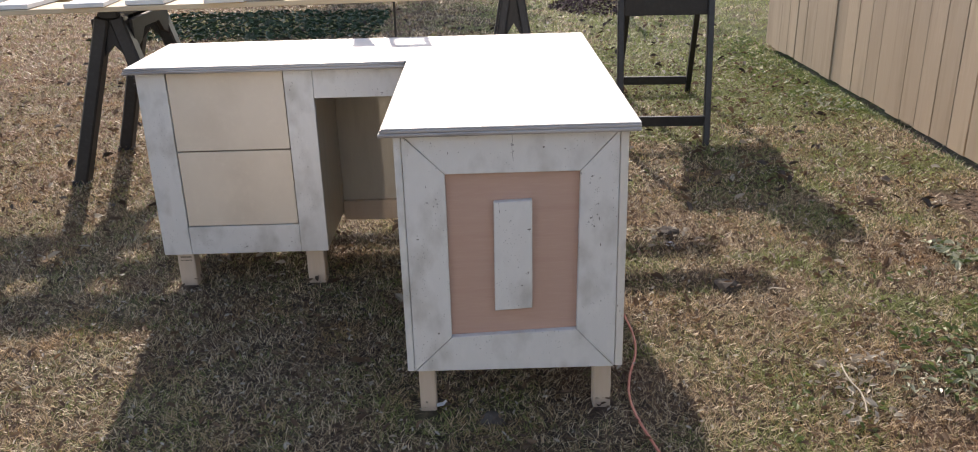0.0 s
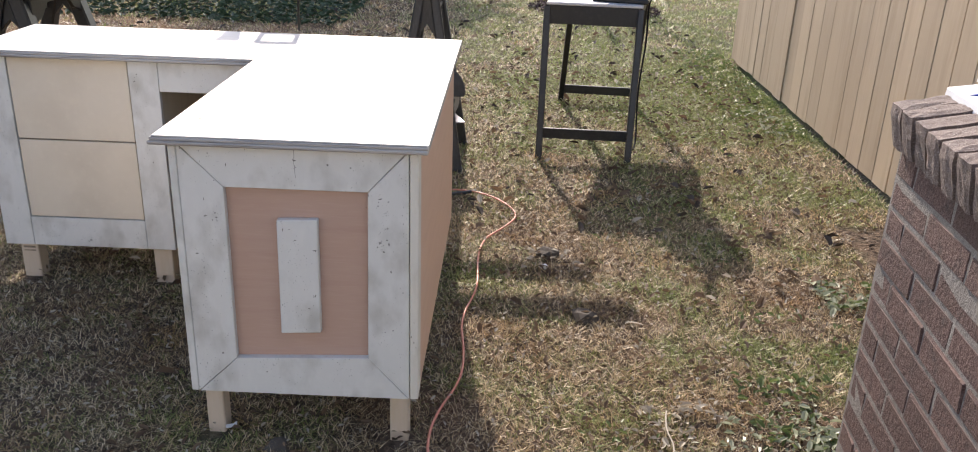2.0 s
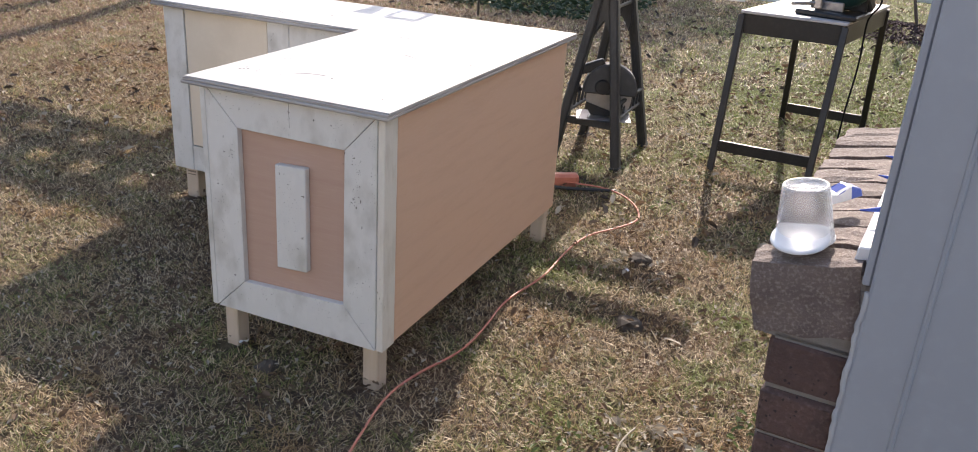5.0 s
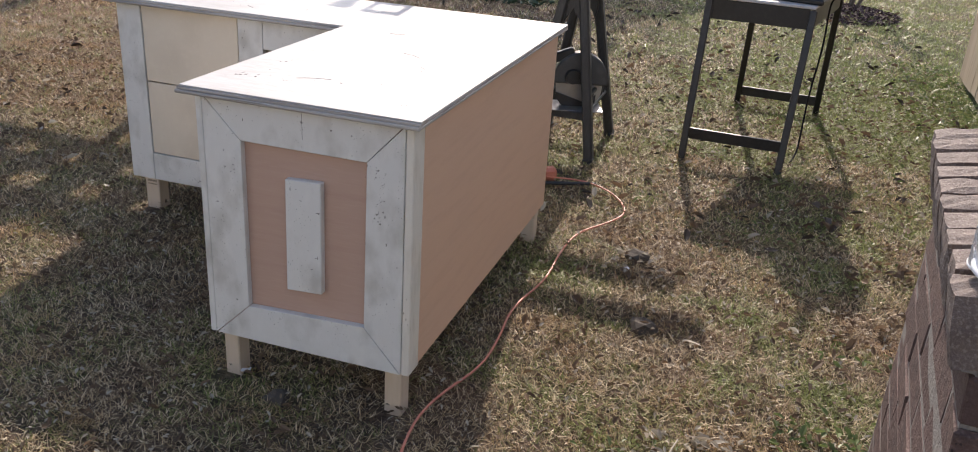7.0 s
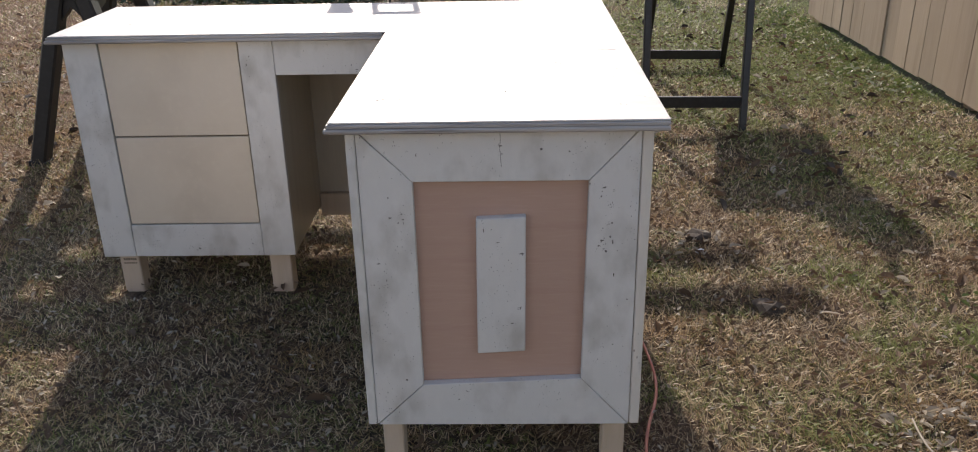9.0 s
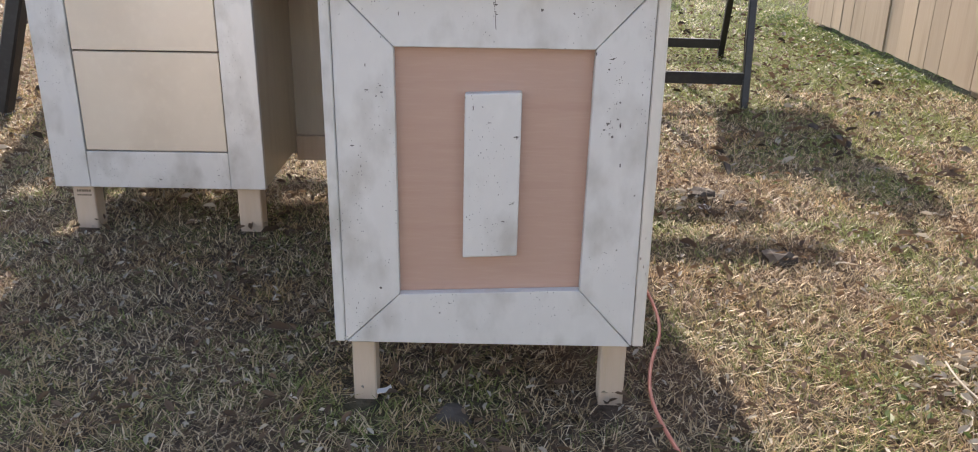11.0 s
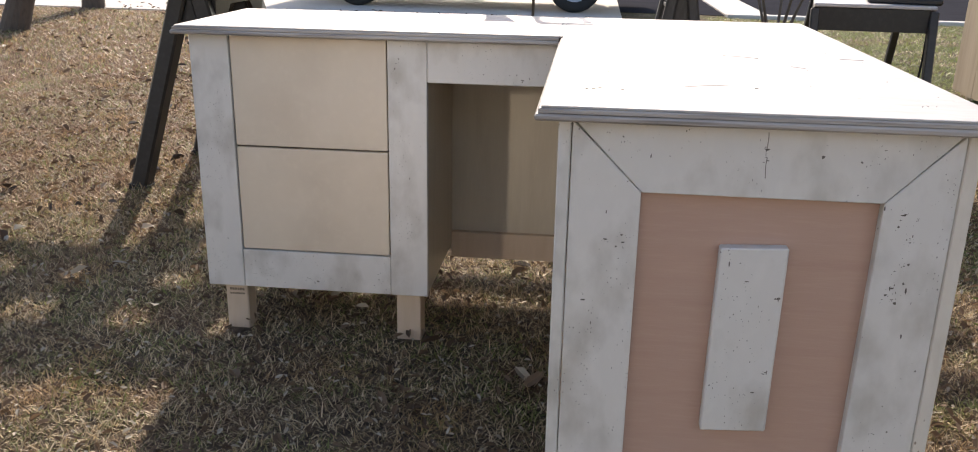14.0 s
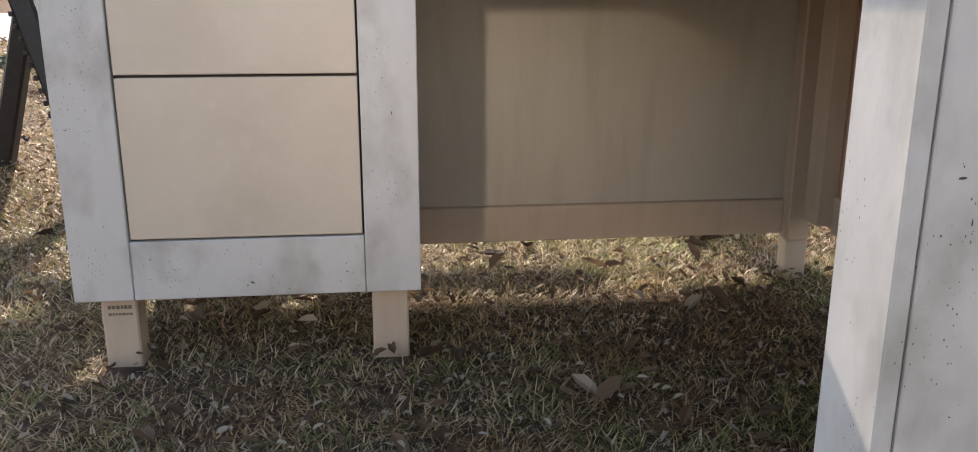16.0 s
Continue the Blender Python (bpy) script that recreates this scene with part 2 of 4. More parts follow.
def grass_material(name, blades):
    m = bpy.data.materials.new(name)
    m.use_nodes = True
    t = m.node_tree
    b = t.nodes["Principled BSDF"]
    b.inputs["Roughness"].default_value = 0.44 if blades else 0.95
    b.inputs["Specular IOR Level"].default_value = 0.42 if blades else 0.1
    co = t.nodes.new("ShaderNodeTexCoord")

    def nz(s, d=4):
        n = t.nodes.new("ShaderNodeTexNoise")
        n.inputs["Scale"].default_value, n.inputs["Detail"].default_value = s, d
        t.links.new(co.outputs["Object"], n.inputs["Vector"])
        return n.outputs["Fac"]

    def rng(v, a, c, lo=0.0, hi=1.0):
        r = t.nodes.new("ShaderNodeMapRange")
        for k, x in zip((1, 2, 3, 4), (a, c, lo, hi)):
            r.inputs[k].default_value = x
        t.links.new(v, r.inputs[0])
        return r.outputs[0]

    def math2(op, a, c):
        n = t.nodes.new("ShaderNodeMath")
        n.operation = op
        for s, v in zip(n.inputs, (a, c)):
            if isinstance(v, float):
                s.default_value = v
            else:
                t.links.new(v, s)
        return n.outputs[0]

    def mixc(f, a, c):
        x = t.nodes.new("ShaderNodeMix")
        x.data_type = "RGBA"
        t.links.new(f, x.inputs[0])
        for s, v in ((x.inputs[6], a), (x.inputs[7], c)):
            if isinstance(v, tuple):
                s.default_value = (*v, 1)
            else:
                t.links.new(v, s)
        return x.outputs[2]

    sep = t.nodes.new("ShaderNodeSeparateXYZ")
    t.links.new(co.outputs["Object"], sep.inputs[0])
    # the lawn is still green towards the fence and dormant elsewhere
    side = rng(sep.outputs[0], -0.7, 0.9)
    far = rng(sep.outputs[1], 3.1, 5.6)
    green = math2("MULTIPLY", side, far)
    green = math2("ADD", math2("MULTIPLY", green, 0.72), math2("ADD", math2("MULTIPLY", rng(nz(1.9), 0.42, 0.62, -0.32, 0.4), rng(sep.outputs[0], -1.3, 0.6, 0.2, 1.0)), math2("MULTIPLY", rng(nz(5.0), 0.54, 0.7, 0.0, 0.5), rng(sep.outputs[0], -0.6, 0.9, 0.25, 1.0))))
    dx, dy = math2("ADD", sep.outputs[0], -1.7), math2("MULTIPLY", math2("ADD", sep.outputs[1], -6.1), 0.7)
    patch = rng(math2("ADD", math2("MULTIPLY", dx, dx), math2("MULTIPLY", dy, dy)), 1.1, 0.1, 0.0, 0.5)
    green = math2("ADD", green, patch)
    green = math2("ADD", green, rng(nz(7.0), 0.42, 0.62, 0.0, 0.3))
    ex, ey = math2("MULTIPLY", math2("ADD", sep.outputs[0], 2.2), 0.6), math2("ADD", sep.outputs[1], -8.6)
    green = math2("ADD", green, rng(math2("ADD", math2("MULTIPLY", ex, ex), math2("MULTIPLY", ey, ey)), 0.9, 0.1, 0.0, 0.75))
    red = math2("ADD", math2("MULTIPLY", rng(sep.outputs[0], 0.2, -2.4), rng(sep.outputs[1], 2.6, 4.5)), rng(nz(2.6), 0.5, 0.66, 0.0, 0.8))
    if blades:
        geo = t.nodes.new("ShaderNodeNewGeometry")
        r = geo.outputs["Random Per Island"]
        ramp = t.nodes.new("ShaderNodeValToRGB")
        e = ramp.color_ramp.elements
        e[0].position, e[0].color = 0.0, (0.06, 0.045, 0.034, 1)
        e[1].position, e[1].color = 1.0, (0.88, 0.76, 0.54, 1)
        for p, c in ((0.32, (0.24, 0.172, 0.105, 1)), (0.62, (0.54, 0.41, 0.24, 1))):
            n = e.new(p)
            n.color = c
        t.links.new(r, ramp.inputs[0])
        redd = mixc(math2("MULTIPLY", red, 0.45), ramp.outputs[0], (0.3, 0.18, 0.12))
        redd = mixc(rng(nz(3.4), 0.5, 0.68, 0.0, 0.55), redd, (0.5, 0.3, 0.115))
        gsel = rng(math2("SUBTRACT", green, math2("MULTIPLY", r, 0.9)), -0.25, 0.15)
        col = mixc(gsel, redd, (0.235, 0.28, 0.085))
    else:
        col = mixc(rng(nz(30), 0.35, 0.7), (0.06, 0.045, 0.036), (0.18, 0.132, 0.096))
        col = mixc(math2("MULTIPLY", green, 0.55), col, (0.08, 0.095, 0.03))
        col = mixc(math2("MULTIPLY", red, 0.5), col, (0.16, 0.09, 0.055))
        bp = t.nodes.new("ShaderNodeBump")
        bp.inputs["Strength"].default_value, bp.inputs["Distance"].default_value = 0.9, 0.02
        t.links.new(nz(70, 6), bp.inputs["Height"])
        t.links.new(bp.outputs[0], b.inputs["Normal"])
    t.links.new(col, b.inputs["Base Color"])
    if blades:
        tr = t.nodes.new("ShaderNodeBsdfTranslucent")
        t.links.new(col, tr.inputs[0])
        both = t.nodes.new("ShaderNodeMixShader")
        both.inputs[0].default_value = 0.45
        t.links.new(b.outputs[0], both.inputs[1])
        t.links.new(tr.outputs[0], both.inputs[2])
        t.links.new(both.outputs[0], t.nodes["Material Output"].inputs[0])
    return m


soil = grass_material("lawn_soil", False)
blade_mat = grass_material("grass_blades", True)


# ---- building helpers ----
def thing(name, label, category, at=(0, 0, 0), turn=(0, 0, 0), group="", kind=""):
    ob = new(name)
    ob.matrix_world = pose(*at, *turn)
    return tagged(ob, label, category, group, kind)


def part(name, bm, material, parent=None, label="", smooth=False):
    me = bpy.data.meshes.new(name)
    bmesh.ops.recalc_face_normals(bm, faces=bm.faces)
    bm.to_mesh(me)
    bm.free()
    me.materials.append(material)
    if smooth:
        me.polygons.foreach_set("use_smooth", [True] * len(me.polygons))
    ob = new(name, me)
    ob.parent = parent
    return tagged(ob, label)


def box(x0, x1, y0, y1, z0, z1, bevel=0.0015, bm=None):
    bm = bm or bmesh.new()
    made = bmesh.ops.create_cube(bm, size=1, matrix=Matrix.LocRotScale(((x0 + x1) / 2, (y0 + y1) / 2, (z0 + z1) / 2), None, (x1 - x0, y1 - y0, z1 - z0)))
    if bevel:
        edges = list({e for v in made["verts"] for e in v.link_edges})
        bmesh.ops.bevel(bm, geom=edges, offset=bevel, segments=1, affect="EDGES")
    return bm


def prism(points, axis, a, b, bevel=0.0, bm=None):
    """A polygon in the plane across an axis, drawn out from a to b along it."""
    bm = bm or bmesh.new()
    def at(p, q, d):
        return {"x": (d, p, q), "y": (p, d, q), "z": (p, q, d)}[axis]
    lo = [bm.verts.new(at(p, q, a)) for p, q in points]
    hi = [bm.verts.new(at(p, q, b)) for p, q in points]
    faces = [bm.faces.new(lo), bm.faces.new(list(reversed(hi)))]
    n = len(points)
    for i in range(n):
        faces.append(bm.faces.new((lo[i], hi[i], hi[(i + 1) % n], lo[(i + 1) % n])))
    if bevel:
        bmesh.ops.bevel(bm, geom=list({e for f in faces for e in f.edges}), offset=bevel, segments=1, affect="EDGES")
    return bm


def rod(p, q, r0, r1=None, seg=10, bm=None):
    bm = bm or bmesh.new()
    p, q = Vector(p), Vector(q)
    m = Matrix.Translation((p + q) / 2) @ (q - p).to_track_quat("Z", "Y").to_matrix().to_4x4()
    bmesh.ops.create_cone(bm, cap_ends=True, segments=seg, radius1=r0, radius2=r0 if r1 is None else r1, depth=(q - p).length, matrix=m)
    return bm


def beam(p, q, w, d, side=(1, 0, 0), bevel=0.002, bm=None):
    """A rectangular bar from p to q, w wide along side and d deep."""
    bm = bm or bmesh.new()
    p, q = Vector(p), Vector(q)
    z = (q - p).normalized()
    x = (Vector(side) - z * z.dot(Vector(side))).normalized()
    y = z.cross(x)
    rot = Matrix((x, y, z)).transposed().to_4x4()
    m = Matrix.Translation((p + q) / 2) @ rot @ Matrix.Diagonal((w, d, (q - p).length, 1))
    made = bmesh.ops.create_cube(bm, size=1, matrix=m)
    if bevel:
        bmesh.ops.bevel(bm, geom=list({e for v in made["verts"] for e in v.link_edges}), offset=bevel, segments=1, affect="EDGES")
    return bm


def lathe(profile, seg=28, at=(0, 0, 0), bm=None):
    """A turned form from (radius, height) pairs."""
    bm = bm or bmesh.new()
    rings = []
    for r, z in profile:
        rings.append([bm.verts.new((at[0] + r * math.cos(2 * math.pi * k / seg), at[1] + r * math.sin(2 * math.pi * k / seg), at[2] + z)) for k in range(seg)])
    for a, b in zip(rings, rings[1:]):
        for k in range(seg):
            bm.faces.new((a[k], a[(k + 1) % seg], b[(k + 1) % seg], b[k]))
    return bm


def tube(name, points, radius, material, parent=None, label=""):
    """A round cord along smooth points, turned into a mesh."""
    cu = bpy.data.curves.new(name, "CURVE")
    cu.dimensions, cu.bevel_depth, cu.bevel_resolution, cu.resolution_u = "3D", radius, 2, 6
    s = cu.splines.new("NURBS")
    s.points.add(len(points) - 1)
    for k, p in enumerate(points):
        s.points[k].co = (*p, 1)
    s.use_endpoint_u, s.order_u = True, 3
    tmp = bpy.data.objects.new(name, cu)
    me = bpy.data.meshes.new_from_object(tmp)
    bpy.data.objects.remove(tmp)
    me.materials.clear()
    me.materials.append(material)
    me.polygons.foreach_set("use_smooth", [True] * len(me.polygons))
    ob = new(name, me)
    ob.parent = parent
    return tagged(ob, label)


# ---- ground, road ----
def grid_sheet(name, half, material):
    xs = sorted({-half, -60, -30, 30, 60, half} | set(range(-15, 26, 5)))
    bm = bmesh.new()
    rows = [[bm.verts.new((x, y, 0)) for x in xs] for y in xs]
    for a, b in zip(rows, rows[1:]):
        for k in range(len(xs) - 1):
            bm.faces.new((a[k], a[k + 1], b[k + 1], b[k]))
    return part(name, bm, material)


tagged(grid_sheet("ground", 800, soil), "dormant brown lawn soil with patches of green", "ground", kind="structure")
tagged(part("road", box(-60, 60, 12.6, 17.5, -0.1, 0.008, 0), asphalt), "dark asphalt road past the lawn", "road", kind="structure")
tagged(part("driveway", box(-9, 0.2, 10.7, 17.4, -0.1, 0.012, 0), concrete), "pale concrete driveway at the end of the lawn", "driveway", kind="structure")
tagged(part("pavement", box(1.5, 2.05, 12.5, 17, -0.1, 0.03, 0.005), concrete), "pale concrete apron", "pavement", kind="structure")
tagged(part("kerb", box(1.5, 60, 12.3, 12.495, -0.1, 0.045, 0.01), concrete), "pale concrete kerb along the road", "kerb", kind="structure")


# ---- the corner desk ----
desk = thing("corner_desk", "L-shaped white-painted wooden desk with unfinished drawers, standing on the lawn", "desk", (0.084, 0, -0.022), (0, -0.45, 0))
OX = -0.08     # the desk's own x runs from its pivot


def dbox(name, x0, x1, y0, y1, z0, z1, material, bevel=0.0015, label="", parent=None):
    return part(name, box(x0 + OX, x1 + OX, y0, y1, z0, z1, bevel), material, parent or desk, label)


def slab(name, x0, x1, y0, y1, label, sides):
    """A table board with a stepped, routed edge on the free sides (l, r, f, b)."""
    c = {k: 0.008 if k in sides else 0.0 for k in "lrfb"}
    top = dbox(name, x0 + c["l"], x1 - c["r"], y0 + c["f"], y1 - c["b"], 0.7865, 0.79, white_top, 0.001, label)
    h = {k: v * 0.5 for k, v in c.items()}
    dbox("edge_moulding", x0 + h["l"], x1 - h["r"], y0 + h["f"], y1 - h["b"], 0.7795, 0.7865, edge_grey, 0.0015, "grey worn routed edge", top)
    dbox("edge_moulding", x0, x1, y0, y1, 0.7705, 0.7795, edge_grey, 0.0025, "grey worn routed edge", top)
    return top


slab("main_top", -0.222, 0.374, 1.93, 3.2, "sun-bleached white top board with scratches", "lfb")
wing_top = slab("wing_top", -1.095, -0.2225, 2.735, 3.2, "white top board butted against the main top", "lfb")
dbox("joint_filler", -0.2223, -0.2143, 2.744, 3.191, 0.7866, 0.7898, white_top, 0.0003, "filled joint between the boards", wing_top)

# front panel of the near wing
F0 = 1.96
W_FRONT = 2.772
ox0, ox1, oz0, oz1 = -0.172, 0.33, 0.152, 0.769
TLC, TRC, BLC, BRC = (-0.076, 0.672), (0.24, 0.672), (-0.076, 0.246), (0.234, 0.259)     # the opening is not quite square
g = 0.0007
for name, pts in (("top_rail", [(ox0 + 2 * g, oz1), (ox1 - 2 * g, oz1), (TRC[0] - g, TRC[1]), (TLC[0] + g, TLC[1])]),
                  ("bottom_rail", [(ox0 + 2 * g, oz0), (BLC[0] + g, BLC[1]), (BRC[0] - g, BRC[1]), (ox1 - 2 * g, oz0)]),
                  ("stile", [(ox0, oz0 + 2 * g), (ox0, oz1 - 2 * g), (TLC[0], TLC[1] - g), (BLC[0], BLC[1] + g)]),
                  ("stile", [(ox1, oz0 + 2 * g), (BRC[0], BRC[1] + g), (TRC[0], TRC[1] - g), (ox1, oz1 - 2 * g)])):
    part(name, prism([(x + OX, z) for x, z in pts], "y", F0, F0 + 0.018, 0.0012), white_worn, desk, "mitred white frame board with dents")
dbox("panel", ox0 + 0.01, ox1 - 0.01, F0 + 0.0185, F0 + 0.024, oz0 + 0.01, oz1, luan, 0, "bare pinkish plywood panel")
dbox("side_apron", -0.19, -0.1725, 2.0535, W_FRONT, 0.674, 0.769, white_worn, 0.0015, "white board under the edge of the top")
part("plaque", prism([(x + OX, z) for x, z in ((0.033, 0.317), (0.125, 0.322), (0.127, 0.603), (0.036, 0.599))], "y", F0 - 0.001, F0 + 0.0183, 0.002), white_worn, desk, "small upright white board fixed on the panel")
dbox("corner_post", -0.191, -0.1735, F0 + 0.001, F0 + 0.092, 0.152, 0.769, white_worn, 0.002, "white corner board")
dbox("corner_post", 0.3315, 0.351, F0 + 0.001, F0 + 0.06, 0.152, 0.769, pine_pale, 0.002, "pale pine corner board with paint smears")
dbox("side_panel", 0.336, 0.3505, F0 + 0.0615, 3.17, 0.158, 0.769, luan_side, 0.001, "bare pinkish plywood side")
for y in (2.5, 3.02):
    dbox("inner_stud", 0.295, 0.335, y, y + 0.06, 0.17, 0.768, pine, 0.002)
dbox("inner_rail", 0.315, 0.335, F0 + 0.1, 3.0, 0.16, 0.235, pine, 0.002)

# the long wing with its drawers
W0 = W_FRONT
dbox("stile", -1.068, -0.976, W0, W0 + 0.019, 0.153, 0.769, white_worn, 0.0015, "white face-frame board with smears")
dbox("stile", -0.606, -0.516, W0, W0 + 0.019, 0.153, 0.769, white_worn, 0.0015, "white face-frame board with smears")
dbox("bottom_rail", -0.975, -0.607, W0 + 0.001, W0 + 0.019, 0.153, 0.25, white_worn, 0.0015)
dbox("apron", -0.515, -0.1925, W0 + 0.001, W0 + 0.019, 0.674, 0.769, white_worn, 0.0015, "white board over the knee space")
dbox("drawer_front", -0.973, -0.6095, W0 + 0.003, W0 + 0.018, 0.5115, 0.767, mdf, 0.0015, "tan unpainted drawer front")
dbox("drawer_front", -0.973, -0.6095, W0 + 0.003, W0 + 0.018, 0.2535, 0.507, mdf, 0.0015, "tan unpainted drawer front")
# Near-black sheet behind the fronts darkens the drawer gaps in place of shade.
dbox("carcass_back", -0.98, -0.6, W0 + 0.02, W0 + 0.026, 0.16, 0.769, gap_black, 0)
dbox("side_panel", -1.06, -1.046, W0 + 0.0195, 3.17, 0.153, 0.769, white_worn, 0.0015)
dbox("side_panel", -0.532, -0.518, W0 + 0.0195, 3.17, 0.153, 0.769, inner_ply, 0.0015)
dbox("carcass_floor", -1.045, -0.533, W0 + 0.03, 3.16, 0.16, 0.175, inner_ply, 0)
dbox("back_panel", -1.06, 0.335, 3.171, 3.179, 0.135, 0.769, inner_ply, 0, "brown plywood back board")
dbox("back_rail", -0.517, 0.285, 3.151, 3.17, 0.12, 0.195, pine, 0.002, "pine rail along the foot of the back board")
dbox("back_post", 0.2855, 0.335, 3.125, 3.17, 0.11, 0.768, pine, 0.003)


def leg(x0, x1, y0, y1, top, label=""):
    part("leg", prism([(x0 + OX, -0.02), (x1 + OX, -0.02), (x1 + OX, top), (x0 + OX, top)], "y", y0, y1, 0.003), pine, desk, label)


leg(-0.166, -0.124, 1.979, 2.028, 0.2)
leg(0.281, 0.326, 1.979, 2.028, 0.2)
leg(-1.035, -0.978, 2.792, 2.845, 0.159, "pine leg with a printed grade stamp")
leg(-0.598, -0.537, 2.792, 2.845, 0.159)
leg(0.2865, 0.334, 3.126, 3.169, 0.109)
leg(-1.03, -0.98, 3.115, 3.165, 0.159)
rnd = random.Random(17)
for z, h in ((0.133, 0.006), (0.122, 0.004)):
    x = -1.024
    while x < -0.99:
        w = rnd.uniform(0.003, 0.006)
        dbox("stamp", x, x + w, 2.7912, 2.792, z, z + h, stamp_ink, 0)
        x += w + 0.0014


def dents(parent, spots, plane, seed, flat=False):
    """Dark chips in the paint: clusters of (u, v, spread along u, spread along v, count) on a front face, or on the top."""
    rnd = random.Random(seed)
    bm = bmesh.new()
    for u, v, su, sv, n in spots:
        for _ in range(n):
            x, z = u + OX + rnd.uniform(-su, su), v + rnd.uniform(-sv, sv)
            r, a = 0.0004 + 0.0022 * rnd.random() ** 5, rnd.uniform(0, 3.14)
            wide, tall = rnd.choice(((1, 1), (1, 1), (0.5, 1.8), (1.7, 0.55)))
            pts = []
            for k in range(6):
                e = a + k * 1.047
                q = r * rnd.uniform(0.5, 1.3)
                pts.append((x + q * math.cos(e) * (1.6 if flat else wide), z + q * math.sin(e) * tall))
            prism(pts, "z" if flat else "y", plane, plane + (0.0006 if flat else 0.0012), 0, bm)
    tagged(part("dent", bm, chip, parent, "dark chips in the paint"), kind="stuff")


chip = mat("dark_chip", (0.17, 0.155, 0.14), 0.8, dark=(0.05, 0.045, 0.04), scale=30, island=0.7)
FY = F0 - 0.0004
dents(desk, [(0.082, 0.728, 0.003, 0.02, 9), (-0.1, 0.735, 0.06, 0.02, 14), (0.2, 0.742, 0.05, 0.02, 9), (0.274, 0.6, 0.012, 0.055, 40), (0.262, 0.545, 0.012, 0.012, 16), (-0.11, 0.6, 0.02, 0.01, 9), (0.255, 0.655, 0.02, 0.02, 12), (0.265, 0.32, 0.02, 0.03, 14), (0.3, 0.45, 0.02, 0.2, 18),
             (-0.125, 0.45, 0.035, 0.25, 26), (-0.09, 0.61, 0.01, 0.003, 6), (0.05, 0.205, 0.2, 0.035, 18), (0.3, 0.21, 0.02, 0.03, 6)], FY, 1)
dents(desk, [(0.118, 0.53, 0.006, 0.001, 9), (0.115, 0.415, 0.004, 0.004, 6), (0.08, 0.55, 0.014, 0.008, 4), (0.1, 0.385, 0.012, 0.02, 4), (0.07, 0.48, 0.03, 0.1, 4)], F0 - 0.0014, 2)
dents(desk, [(-0.805, 0.178, 0.025, 0.008, 16), (-0.585, 0.715, 0.006, 0.015, 8), (-0.575, 0.5, 0.02, 0.2, 12), (-1.03, 0.4, 0.025, 0.25, 8), (-0.64, 0.19, 0.01, 0.02, 4)], W0 - 0.0004, 3)
dents(desk, [(-0.36, 0.69, 0.1, 0.012, 22), (-0.44, 0.72, 0.03, 0.02, 6)], W0 + 0.0006, 4)
dents(desk, [(-0.12, 2.09, 0.04, 0.02, 16), (-0.03, 2.09, 0.02, 0.015, 7), (0.3, 2.03, 0.01, 0.01, 5), (0.1, 2.6, 0.25, 0.5, 26), (-0.6, 2.95, 0.4, 0.18, 14)], 0.7902, 5, True)
for k, line in enumerate((((-0.02, 2.12), (0.02, 2.15), (0.06, 2.147)), ((0.09, 2.5), (0.13, 2.49), (0.15, 2.47)), ((0.19, 2.38), (0.21, 2.36)), ((0.3, 2.5), (0.34, 2.49)), ((-0.62, 2.86), (-0.58, 2.83)), ((-0.05, 2.72), (0.0, 2.725)))):
    tube("scratch", [(x + OX, y, 0.7901) for x, y in line], 0.0006, chip, desk)


for run in (((0.082, 0.762), (0.0835, 0.748), (0.081, 0.735)), ((0.0835, 0.728), (0.082, 0.715), (0.084, 0.7))):
    tube("crack", [(x + OX, F0 + 0.0001, z) for x, z in run], 0.0005, chip, desk)


